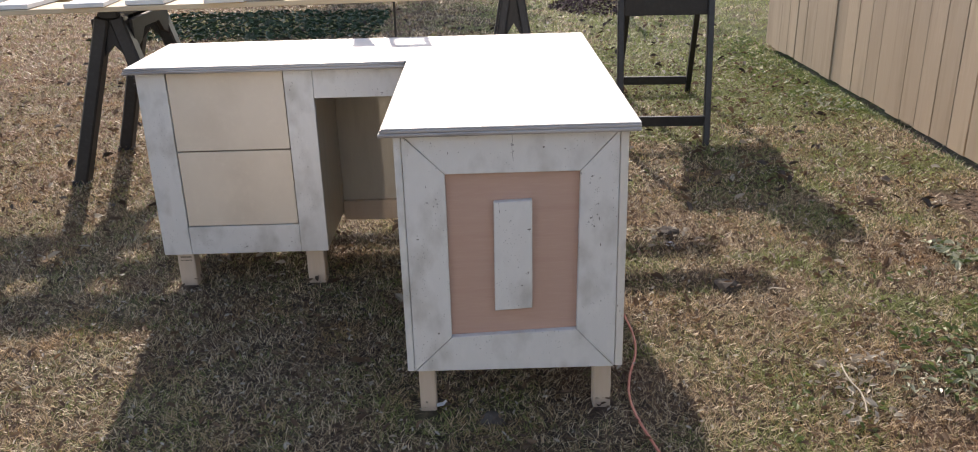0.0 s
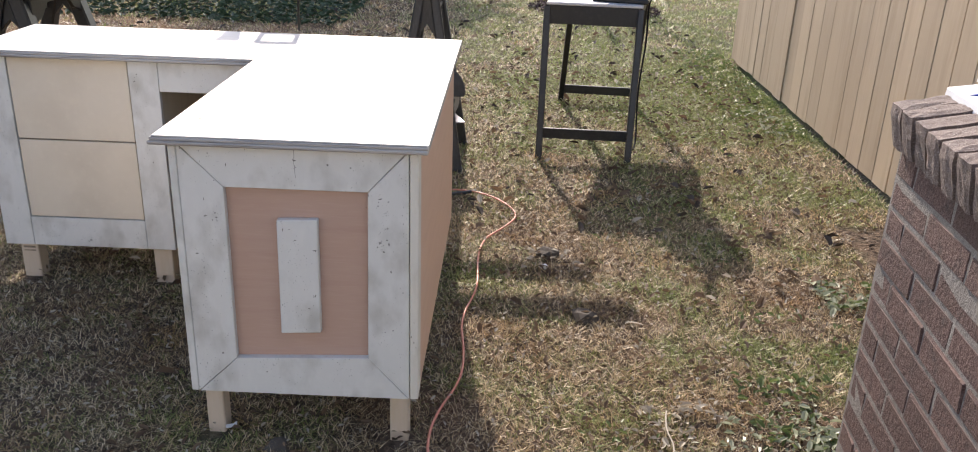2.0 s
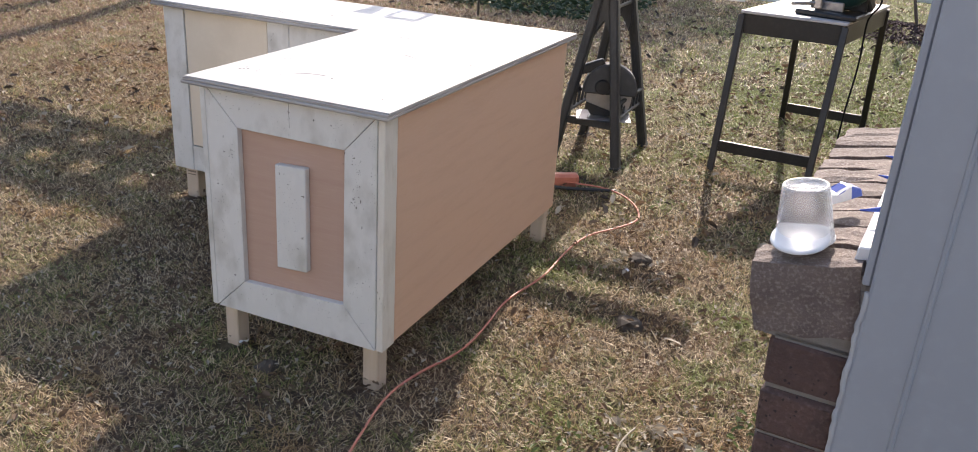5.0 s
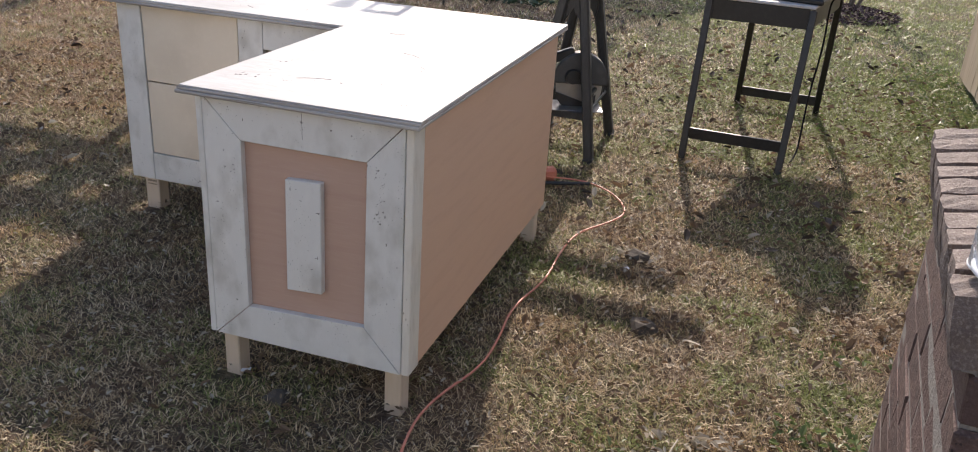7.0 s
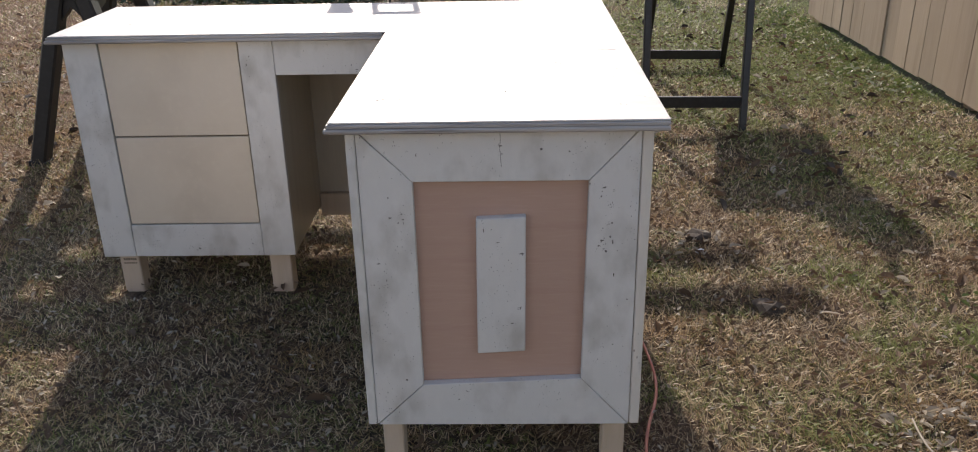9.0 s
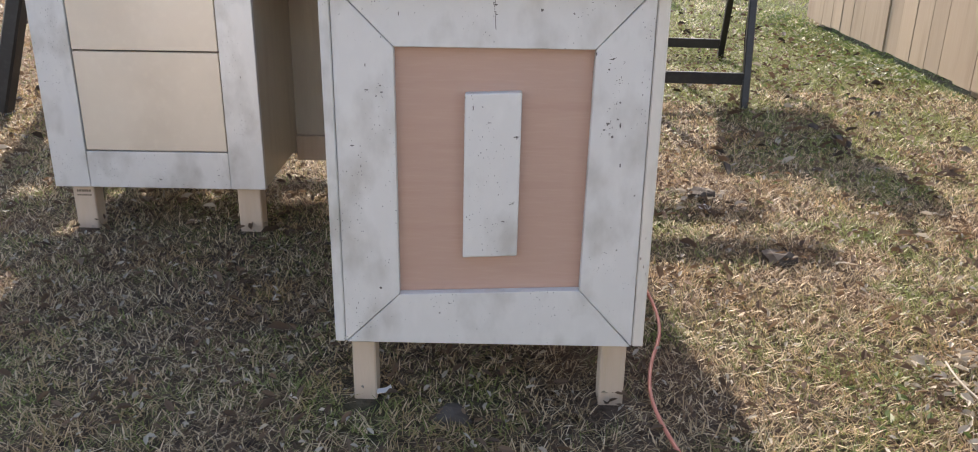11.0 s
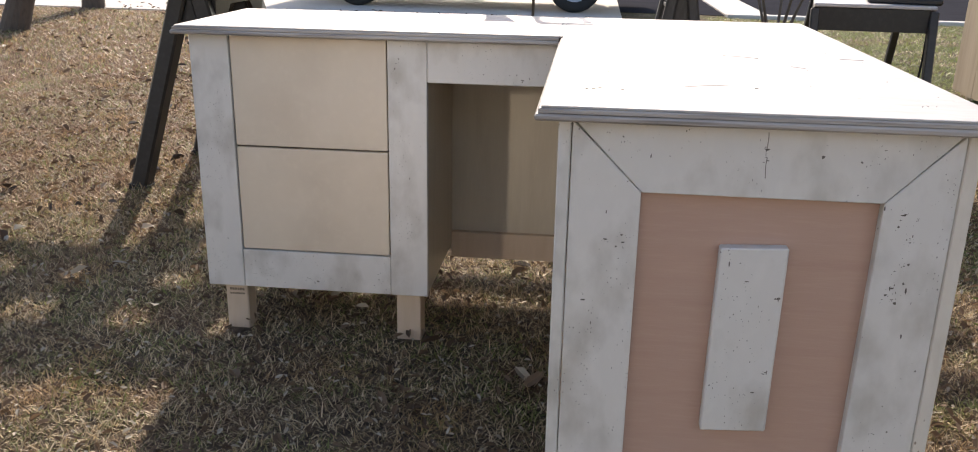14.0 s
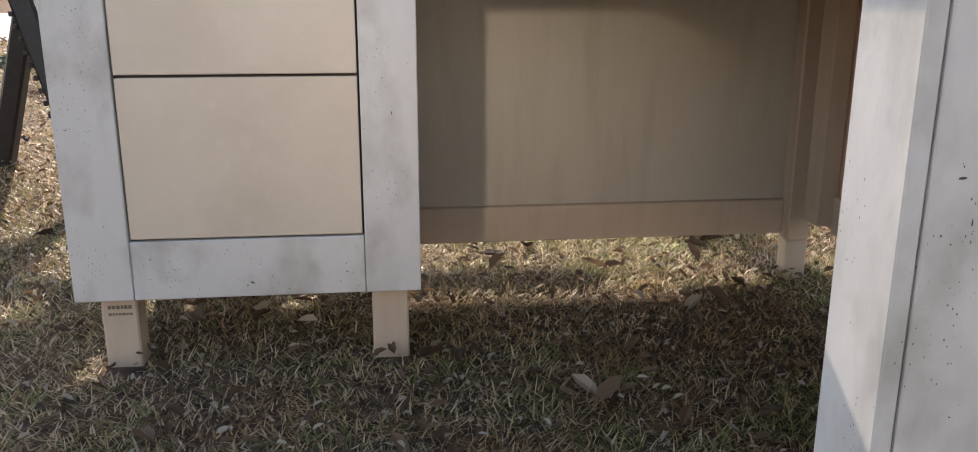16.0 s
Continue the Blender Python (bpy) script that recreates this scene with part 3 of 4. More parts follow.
# ---- sawhorses ----
def sawhorse(at, turn, label, half, top_half, spread, material, thick, H):
    ob = thing("sawhorse", label, "sawhorse", at, (0, 0, turn), "folding sawhorses")
    part("top_beam", box(-thick * 0.7, thick * 0.7, -top_half - 0.03, top_half + 0.03, H - 0.06, H, 0.008), material, ob)
    for sy in (-1, 1):
        for sx in (-1, 1):
            legp = part("leg", beam((sx * 0.03, sy * top_half, H - 0.05), (sx * spread, sy * (half + 0.03), 0.0), thick, thick * 1.15, (1, 0, 0), 0.008), material, ob)
            part("foot", beam((sx * (spread - 0.004), sy * (half + 0.0285), 0.02), (sx * spread, sy * (half + 0.03), -0.01), thick * 1.12, thick * 1.3, (1, 0, 0), 0.004), material, legp)
        w = thick / 0.062
        part("gusset", prism([(-0.05 * w, H - 0.03), (0.05 * w, H - 0.03), (0.085 * w, H - 0.19), (0.07 * w, H - 0.25), (0.0, H - 0.16), (-0.07 * w, H - 0.25), (-0.085 * w, H - 0.19)],
                             "y", sy * top_half - 0.02, sy * top_half + 0.02, 0.004), material, ob)
    for sx in (-1, 1) if top_half > 0.2 else ():
        x = sx * (0.04 + (spread - 0.04) * 0.2)
        h = top_half
        part("side_web", prism([(-h, H - 0.06), (h, H - 0.06), (h, H - 0.2), (h - 0.09, H - 0.17), (h - 0.14, H - 0.11), (-h + 0.14, H - 0.11), (-h + 0.09, H - 0.17), (-h, H - 0.2)],
                               "x", x - 0.01, x + 0.01, 0.003), material, ob)
    f = 0.76
    for sy in (-1, 1) if spread < 0.2 else ():
        part("brace", beam((-spread * f, sy * half, 0.2), (spread * f, sy * half, 0.2), 0.02, 0.035, (0, 1, 0), 0.003), material, ob)
    return ob


dusty_plastic = mat("dusty_black_plastic", (0.03, 0.032, 0.037), 0.5, dark=(0.014, 0.015, 0.017), light=(0.085, 0.088, 0.095), scale=12, fine=40, stretch=(4, 4, 0.7), amount=0.8)
first_horse = sawhorse((-1.6, 4.22, 0), 0, "black plastic folding sawhorse under the planks", 0.25, 0.24, 0.24, black_plastic, 0.062, 0.8)
for k in range(14):
    f = 0.3 + 0.045 * k
    p = Vector((0.03, -0.24, 0.75)).lerp(Vector((0.24, -0.28, 0.0)), f) + Vector((-0.036, -0.03, 0))
    part("tooth", box(p.x - 0.008, p.x + 0.004, p.y, p.y + 0.01, p.z - 0.007, p.z + 0.007, 0.002), black_plastic, first_horse)
horse = sawhorse((0.165, 4.32, 0), 0, "dusty black plastic sawhorse holding the plank ends", 0.2, 0.13, 0.16, dusty_plastic, 0.042, 0.828)
for sx in (-1, 1):
    for z, reach in ((0.72, 0.14), (0.23, 0.185)):
        x = sx * (0.03 + 0.13 * (0.778 - z) / 0.778)
        for dz in (0.0, 0.07):
            part("side_rail", beam((x, -reach, z + dz), (x, reach, z + dz), 0.018, 0.016, (1, 0, 0), 0.003), dusty_plastic, horse)
        for k in range(6):
            y = reach * (k - 2.5) / 3.4
            part("slot_bar", beam((x, y, z + 0.006), (x, y + 0.015, z + 0.064), 0.012, 0.012, (1, 0, 0), 0.002), dusty_plastic, horse)



# ---- planks ----
def bed(x):
    """The height of the sawhorses' tops along the planks, which slope a little."""
    return 0.801 + 0.0155 * (x + 1.6)


def plank(x0, x1, y0, y1, lift, thick, material, label, turn=0.0):
    cx, cy = (x0 + x1) / 2, (y0 + y1) / 2
    ob = part("plank", box(x0 - cx, x1 - cx, y0 - cy, y1 - cy, 0, thick, 0.002), material)
    ob.matrix_world = pose(cx, cy, bed(cx) + lift, 0, -0.89, turn)
    return tagged(ob, label, "plank", "planks on the sawhorses")


plank(-3.2, 0.05, 3.73, 3.965, 0.001, 0.02, pine_plank, "wide pale pine board lying on the sawhorses")
plank(0.03, 0.793, 3.97, 4.09, 0.002, 0.036, plank_white, "sunlit pale plank lying on the sawhorses")
plank(-0.15, 0.67, 4.26, 4.36, 0.002, 0.034, plank_white, "sunlit pale plank lying on the sawhorses")
plank(-3.0, -0.3, 4.1, 4.24, 0.001, 0.02, pine_plank, "pale pine plank lying on the sawhorses")
plank(-2.8, -0.3, 4.36, 4.5, 0.001, 0.02, pine_plank, "pale pine plank lying on the sawhorses")
for k, x in enumerate((-3.0, -2.62, -2.25, -1.98, -1.7, -1.42, -1.12, -0.92)):
    plank(x, x + 0.16, 3.71 + 0.03 * (k % 2), 4.46, 0.023, 0.019, plank_white, "white primed board lying across the planks", (3, -4, 6, -2, 4, -3, 2, -5)[k])

machine = thing("planer", "grey and white bench machine with a carry handle on the planks", "power tool", (-0.42, 4.12, 0.842))
part("body", box(-0.25, 0.2, -0.12, 0.14, 0.0, 0.3, 0.02), siding_mat, machine)
part("base", box(-0.27, 0.22, -0.14, 0.16, 0.0, 0.04, 0.006), black_plastic, machine)
part("latch", box(0.05, 0.15, -0.128, -0.1205, 0.06, 0.16, 0.003), black_plastic, machine)
for x in (-0.02, 0.1):
    part("handle_post", box(x - 0.01, x + 0.01, -0.02, 0.0, 0.3, 0.62, 0.003), black_plastic, machine)
part("handle_grip", box(-0.03, 0.11, -0.022, 0.002, 0.62, 0.645, 0.004), black_plastic, machine)
part("handle_bar", box(-0.0095, 0.0895, -0.019, -0.001, 0.52, 0.535, 0.003), black_plastic, machine)
part("knob", prism([(-0.15, 0.3), (-0.1, 0.3), (-0.1, 0.55), (-0.08, 0.62), (-0.16, 0.62), (-0.15, 0.55)], "y", -0.03, 0.01, 0.004), black_plastic, machine)
part("table_rod", rod((0.06, -0.16, -0.2), (0.06, -0.16, 0.02), 0.005), black_steel, machine)


# ---- saw stand ----
stand = thing("saw_stand", "black steel tool stand with a pale top and cross rails", "tool stand", (0.93, 4.85, 0))
TL = [(-0.22, -0.34), (0.228, -0.34), (0.365, 0.46), (-0.045, 0.45)]
FT = [(-0.225, -0.49), (0.21, -0.5), (0.375, 0.7), (-0.06, 0.72)]
part("top", prism([(x * 1.03, y * 1.03) for x, y in TL], "z", 0.722, 0.736, 0.003), table_top, stand, "pale dusty steel top")
for k in range(4):
    a, b = Vector((*TL[k], 0)), Vector((*TL[(k + 1) % 4], 0))
    d = (b - a).normalized() * 0.012
    part("apron", beam(a + d + Vector((0, 0, 0.677)), b - d + Vector((0, 0, 0.677)), 0.01, 0.088, (-d.y, d.x, 0), 0.002), black_steel, stand)
    part("leg", beam((TL[k][0], TL[k][1], 0.715), (FT[k][0], FT[k][1], -0.01), 0.032, 0.03, (1, 0, 0), 0.004), black_steel, stand)
def on_leg(k, z):
    f = z / 0.715
    return Vector((FT[k][0] + (TL[k][0] - FT[k][0]) * f, FT[k][1] + (TL[k][1] - FT[k][1]) * f, z))
for k, j, z in ((0, 1, 0.125), (3, 2, 0.085)):
    part("cross_rail", beam(on_leg(k, z), on_leg(j, z), 0.016, 0.05, (0, 1, 0), 0.002), black_steel, stand)

saw = thing("bench_saw", "dark green electric cutoff saw on the tool stand", "power saw", (1.085, 4.68, 0.737), (0, 0, -12))
saw.scale = (1.05, 1.05, 1.1)
part("base", box(-0.13, 0.13, -0.12, 0.12, 0, 0.022, 0.006), black_steel, saw)
part("fence", box(-0.12, 0.12, 0.05, 0.065, 0.0225, 0.08, 0.003), black_steel, saw)
part("vice", rod((-0.12, -0.2, 0.05), (-0.02, -0.02, 0.05), 0.008), steel, saw)
part("vice_jaw", box(-0.07, 0.05, -0.05, -0.03, 0.0225, 0.06, 0.003), blade_steel, saw)
gm = bmesh.new()
bmesh.ops.create_uvsphere(gm, u_segments=28, v_segments=16, radius=1, matrix=Matrix.LocRotScale((0.02, 0.0, 0.17), None, (0.145, 0.075, 0.135)))
part("guard", gm, green_case, saw, "dark green domed blade guard", True)
part("guard_rib", lathe([(0.134, -0.005), (0.14, -0.005), (0.14, 0.005), (0.134, 0.005)], 32), green_case, saw).matrix_basis = pose(0.02, -0.0, 0.17, 90, 0, 0)
part("arm", beam((0.12, 0.1, 0.03), (0.05, 0.02, 0.2), 0.05, 0.05, (1, 0, 0), 0.006), black_steel, saw)
part("motor", rod((0.05, 0.02, 0.17), (0.05, 0.2, 0.17), 0.06, 0.055, 20), green_case, saw)
part("handle", beam((-0.03, -0.02, 0.29), (-0.09, -0.06, 0.4), 0.03, 0.035, (0, 1, 0), 0.008), black_plastic, saw)
part("post", box(-0.06, -0.03, -0.1, -0.075, 0.03, 0.12, 0.003), steel, saw)
tube("power_cord", [(0.1, 0.02, 0.16), (0.16, 0.06, 0.14), (0.17, 0.1, 0.06), (0.13, 0.1, 0.01), (0.117, 0.112, -0.03), (0.125, 0.115, -0.2), (0.108, 0.11, -0.4), (0.115, 0.07, -0.54), (0.132, -0.02, -0.645), (0.126, -0.11, -0.66)], 0.0042, rubber_black, saw)

# ---- circular saw on the second sawhorse ----
cs = thing("circular_saw", "grey circular saw resting on the sawhorse brace", "power saw", (0.215, 4.22, 0.215), (0, 0, 20))
cs.scale = (1.2, 1.2, 1.2)
part("base_plate", box(-0.12, 0.09, -0.08, 0.06, 0, 0.004, 0.001), blade_steel, cs)
saw_grey = mat("dusty_grey_casing", (0.055, 0.058, 0.064), 0.5, dark=(0.025, 0.026, 0.03), light=(0.14, 0.14, 0.145), scale=9, fine=30)
arc = [(0.105 * math.cos(k * 0.19 - 0.15), 0.105 + 0.105 * math.sin(k * 0.19 - 0.15)) for k in range(19)]
part("upper_guard", prism(arc, "y", -0.03, 0.024, 0.006), saw_grey, cs, "dusty grey half-round blade guard")
part("blade", rod((0, -0.004, 0.075), (0, -0.002, 0.075), 0.088, 0.088, 32), blade_steel, cs)
low = [(0.09 * math.cos(k * 0.2 + 3.3), 0.07 + 0.09 * math.sin(k * 0.2 + 3.3)) for k in range(12)]
part("lower_guard", prism(low, "y", -0.018, -0.006, 0.002), black_steel, cs)
part("arbor_cover", rod((-0.03, -0.045, 0.12), (-0.03, -0.0305, 0.12), 0.026, 0.03, 20), black_plastic, cs)
part("motor", rod((0, 0.024, 0.11), (0, 0.15, 0.11), 0.05, 0.045, 20), black_plastic, cs)
part("handle", beam((-0.03, 0.0, 0.21), (-0.13, 0.0, 0.17), 0.03, 0.035, (0, 1, 0), 0.006), black_plastic, cs)
part("front_knob", rod((-0.12, 0.0, 0.09), (-0.15, 0.0, 0.13), 0.018, 0.022, 14), black_plastic, cs)

# ---- extension cord ----
cord = thing("extension_cord", "orange extension cord lying in a loose curve on the grass", "cord", (0.4, 2.6, 0))
tube("cable", [(x - 0.4, y - 2.6, z) for x, y, z in ((0.21, 3.72, 0.035), (0.3, 3.76, 0.03), (0.41, 3.78, 0.022), (0.53, 3.69, 0.02), (0.61, 3.52, 0.02), (0.55, 3.37, 0.022), (0.47, 3.25, 0.02),
     (0.455, 3.05, 0.02), (0.47, 2.82, 0.022), (0.42, 2.6, 0.02), (0.445, 2.4, 0.022), (0.445, 2.24, 0.02), (0.39, 2.08, 0.02), (0.375, 1.93, 0.022), (0.42, 1.72, 0.02), (0.5, 1.3, 0.02), (0.5, 0.6, 0.02))], 0.0037, orange, cord)
part("socket", beam((-0.27, 1.12, 0.03), (-0.15, 1.18, 0.035), 0.06, 0.05, (0, 0, 1), 0.012), orange, cord, "orange socket block")

# ---- fence ----
fence = thing("fence", "tall fence of upright sawn wood pickets", "fence", (2.235, 2.4, 0), kind="structure")
# Lower rail, unseen behind the pickets, is set low to darken the gap below.
for z in (0.07, 1.5):
    part("rail", box(0.02, 0.06, 0, 4.6, z, z + 0.09, 0.002), cedar, fence)
for k in range(3):
    part("post", box(0.062, 0.15, 0.05 + 2.2 * k, 0.14 + 2.2 * k, -0.1, 1.8, 0.004), cedar, fence)
pick = []
for v in range(4):
    w = (0.168, 0.172, 0.165, 0.16)[v]
    bm = prism([(0, 0), (w, 0), (w, 1.78), (w - 0.025, 1.83), (0.025, 1.83), (0, 1.78)], "x", 0, 0.017, 0.0012)
    ob = part("picket", bm, cedar, fence)
    pick.append(ob.data)
    bpy.data.objects.remove(ob)
y, rnd = 0.0, random.Random(4)
count = 0
while y < 4.6:
    me = pick[rnd.randrange(4)]
    if 1.42 < y < 1.545:
        y = 1.552     # the joint between two panels
    ob = new("picket", me)
    ob.parent = fence
    ob.matrix_basis = pose(rnd.uniform(-0.003, 0.003), y, rnd.uniform(0.04, 0.05), rnd.uniform(-0.2, 0.2), 0, rnd.uniform(-0.5, 0.5))
    count += 1
    y += max(v.co.y for v in me.vertices) + (rnd.choice((0.006, 0.008, 0.01)) if count % 2 else 0.0012)

# ---- house corner: brick wall with a sloping brick ledge, siding and door trim ----
house = thing("wall_house", "corner of a house: red brick below a brick ledge, white trim", "house wall", (1.282, 1.249, -0.03), (0, 0, -4.3), kind="structure")
part("mortar_core", box(0.0268, 0.15, 0.006, 0.714, -0.05, 0.85, 0), mortar, house)
part("siding", box(0.165, 0.3, 0.06, 0.72, 0.85, 2.6, 0), siding_mat, house)
for k in range(14):
    z = 0.985 + k * 0.115
    part("siding_board", prism([(0.163, z), (0.146, z), (0.158, z + 0.113), (0.163, z + 0.113)], "y", 0.06, 0.72), siding_mat, house)
bm = prism([(0.09, 0.95), (0.15, 0.962), (0.15, 0.98), (0.092, 0.97)], "y", 0.03, 0.722, 0.002)
part("flashing", bm, white_trim, house, "white strip along the ledge")
jamb = part("door_trim", box(0.116, 0.62, -0.012, 0.055, -0.02, 2.6, 0.003), shaded_trim, house, "wide white door trim, its blue-grey shade put into the colour")
part("bead", rod((0.178, -0.012, 0.0), (0.178, -0.012, 2.6), 0.0035, 0.0035, 8), shaded_trim, jamb)
part("trim_edge", box(0.106, 0.1155, -0.004, 0.04, 0.94, 2.6, 0.002), shaded_trim, jamb)

caulk = mat("dried_caulk", (0.38, 0.395, 0.425), 0.6, dark=(0.24, 0.25, 0.275), scale=30, fine=120, bump=0.5)
rnd = random.Random(33)
tube("caulk", [(0.115 - 0.0035 * rnd.random() ** 2, -0.007 + 0.002 * rnd.uniform(-1, 1), 0.0 + 0.0085 * k) for k in range(111)], 0.0036, caulk, jamb, "ragged bead of pale caulk")
# Unseen wall behind the camera, added to bounce sunlight onto the shaded fronts.
back_wall = mat("wall_behind", (0.36, 0.36, 0.36), 0.8, dark=(0.3, 0.3, 0.3), scale=4, fine=40)
for name, spot in (("wall_back", (-7.0, -3.4, -0.1, 2.7)), ("wall_back", (-2.4, 3.0, -0.1, 2.7)), ("wall_back", (-3.4, -2.4, -0.1, 1.2)), ("wall_back", (-3.4, -2.4, 2.2, 2.7))):
    tagged(part(name, box(spot[0], spot[1], -3.4, -3.2, spot[2], spot[3], 0), back_wall), "plain unseen house wall, added to bounce sunlight onto the desk", "wall", kind="structure")
# Unseen window, placed to account for the added lamp in front of it.
window = thing("window_1", "unseen house window with a white frame, added behind the glint lamp", "window", (-2.9, -3.25, 1.7), kind="structure")
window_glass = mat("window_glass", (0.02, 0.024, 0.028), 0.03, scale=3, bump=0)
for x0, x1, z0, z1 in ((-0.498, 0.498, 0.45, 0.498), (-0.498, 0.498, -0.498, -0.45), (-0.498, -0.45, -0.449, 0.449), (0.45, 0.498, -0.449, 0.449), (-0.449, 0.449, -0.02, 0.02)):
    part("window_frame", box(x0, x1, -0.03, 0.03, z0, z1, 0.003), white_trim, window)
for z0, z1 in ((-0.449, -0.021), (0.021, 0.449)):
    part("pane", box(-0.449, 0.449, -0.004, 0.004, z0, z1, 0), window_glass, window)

# ---- tub and tube on the ledge ----
tub = thing("plastic_tub", "frosted plastic tub turned upside down on the brick ledge", "tub", (1.316, 1.306, 0.923), (2, -9, 0))
part("wall", lathe([(0.0345, 0.004), (0.033, 0.015), (0.0275, 0.066), (0.0265, 0.0695), (0.0235, 0.0695), (0.0225, 0.067), (0.0, 0.0665)], 32), frosted, tub, "", True)
part("rim", lathe([(0.0, 0.0), (0.033, 0.0), (0.0355, 0.002), (0.0355, 0.0045), (0.032, 0.0045)], 32), white_plastic, tub, "white rim", True)
lid = part("lid", lathe([(0.0, 0.001), (0.03, 0.0), (0.034, 0.003), (0.033, 0.006), (0.027, 0.0045), (0.0, 0.0055)], 32), white_plastic, None, "", True)
lid.matrix_world = pose(1.313, 1.28, 0.93, 14, -9, 0)
tagged(lid, "round white plastic lid leaning against the tub", "lid")
rag = thing("paint_tube", "crumpled blue and white tube on the ledge", "tube", (1.342, 1.43, 0.941), (0, -8, 48))
part("body", prism([(-0.03, 0.0), (0.03, 0.0), (0.026, 0.012), (0.008, 0.019), (-0.012, 0.011), (-0.03, 0.016)], "y", -0.011, 0.011, 0.002), blue, rag)
part("print", prism([(-0.026, 0.0005), (0.01, 0.0005), (0.008, 0.0195), (-0.012, 0.0116), (-0.026, 0.0155)], "y", -0.0116, -0.004, 0.001), white_plastic, rag)
lights = thing("string_lights", "white twisted string of lights with blue bulbs along the ledge", "string lights", (1.282, 1.249, -0.03), (0, 0, -4.3))
wire = [(0.126 + 0.012 * math.sin(k * 1.9), 0.05 + k * 0.033, 0.993 + 0.012 * math.cos(k * 2.3)) for k in range(18)]
wire += [(0.138 + 0.01 * math.sin(k * 1.7), 0.645 + 0.006 * math.cos(k * 2.1), 1.02 + 0.05 * k) for k in range(12)]
tube("cable", wire, 0.0035, white_plastic, lights)
tube("cable", [(x + 0.006 * math.cos(k * 2.7), y + 0.01, z + 0.008 * math.sin(k * 2.7)) for k, (x, y, z) in enumerate(wire)], 0.003, white_plastic, lights)
for k, (ly, yaw) in enumerate(((0.13, 205), (0.25, 150), (0.36, 158), (0.47, 146), (0.56, 160))):
    d = Vector((math.cos(radians(yaw)), math.sin(radians(yaw)), -0.12)).normalized()
    p = Vector((0.12, ly, 0.992))
    socket = part("socket", rod(p, p + d * 0.022, 0.0042, 0.0042), white_plastic, lights, "", True)
    part("bulb", rod(p + d * 0.0222, p + d * 0.046, 0.0036, 0.0008), blue, socket, "blue pointed bulb", True)

# ---- shrub bed and tree past the lawn ----
mulch = bmesh.new()
rnd = random.Random(11)
for k in range(3000):
    a, r = rnd.uniform(0, 6.283), math.sqrt(rnd.random())
    p = (1.4 + 0.68 * r * math.cos(a), 9.55 + 0.7 * r * math.sin(a), 0.015 + 0.07 * (1 - r))
    s = rnd.uniform(0.008, 0.022)
    bmesh.ops.create_grid(mulch, x_segments=1, y_segments=1, size=s, matrix=Matrix.LocRotScale(p, Euler((rnd.uniform(-0.8, 0.8), rnd.uniform(-0.8, 0.8), a * 3)), (1, 0.45, 1)))
tagged(part("bark_mulch", mulch, dirt_dark), "dark reddish bark mulch bed", "mulch", kind="stuff")


def branching(bm, p, d, length, r, depth, rnd, spread=0.6):
    q = p + d * length
    rod(p, q, r, r * 0.72, 6, bm)
    if depth:
        for k in range(rnd.choice((2, 3))):
            e = (d + Vector((rnd.uniform(-spread, spread), rnd.uniform(-spread, spread), rnd.uniform(-0.1, 0.4)))).normalized()
            branching(bm, q, e, length * rnd.uniform(0.6, 0.85), r * 0.68, depth - 1, rnd, spread)


shrub = thing("shrub", "bare-stemmed shrub in the mulch bed", "shrub", (1.6, 9.8, 0))
rnd = random.Random(5)
for k in range(5):
    bm = bmesh.new()
    a = k * 1.26
    branching(bm, Vector((0.06 * math.cos(a), 0.06 * math.sin(a), -0.03)), Vector((0.35 * math.cos(a), 0.35 * math.sin(a), 1)).normalized(), 0.5, 0.018, 3, rnd)
    part("stem", bm, bark, shrub)

def bare_tree(at, line, radius, seed, label):
    rnd = random.Random(seed)
    ob = thing("tree", label, "tree", at)
    bm = bmesh.new()
    r = radius
    for p, q in zip(line, line[1:]):
        rod(p, q, r, r * 0.86, 14, bm)
        r *= 0.86
    part("trunk", bm, bark, ob)
    for k in range(4):
        bm = bmesh.new()
        a = k * 1.57
        branching(bm, Vector(line[-1]) - Vector((0, 0, 0.06 * k)), Vector((0.7 * math.cos(a), 0.7 * math.sin(a), 0.9)).normalized(), 1.0, 0.05, 3, rnd)
        part("limb", bm, bark, ob)
    return ob


bare_tree((-5.33, 8.5, 0), [(-0.03, 0, -0.1), (0.1, 0, 0.25), (0.4, 0, 1.0), (0.75, 0.05, 2.2), (0.95, 0.1, 4.4)], 0.13, 8, "bare leaning tree with a dark trunk at the lawn's end")
bare_tree((-5.8, 10.7, 0), [(0, 0, -0.1), (0.03, 0, 0.4), (0.15, 0, 2.0), (0.3, 0.0, 4.5)], 0.13, 9, "bare tree with a dark trunk at the lawn's end")

leaf_green = mat("evergreen_leaves", (0.05, 0.085, 0.035), 0.6, dark=(0.025, 0.04, 0.02), scale=3, fine=12, island=0.6)


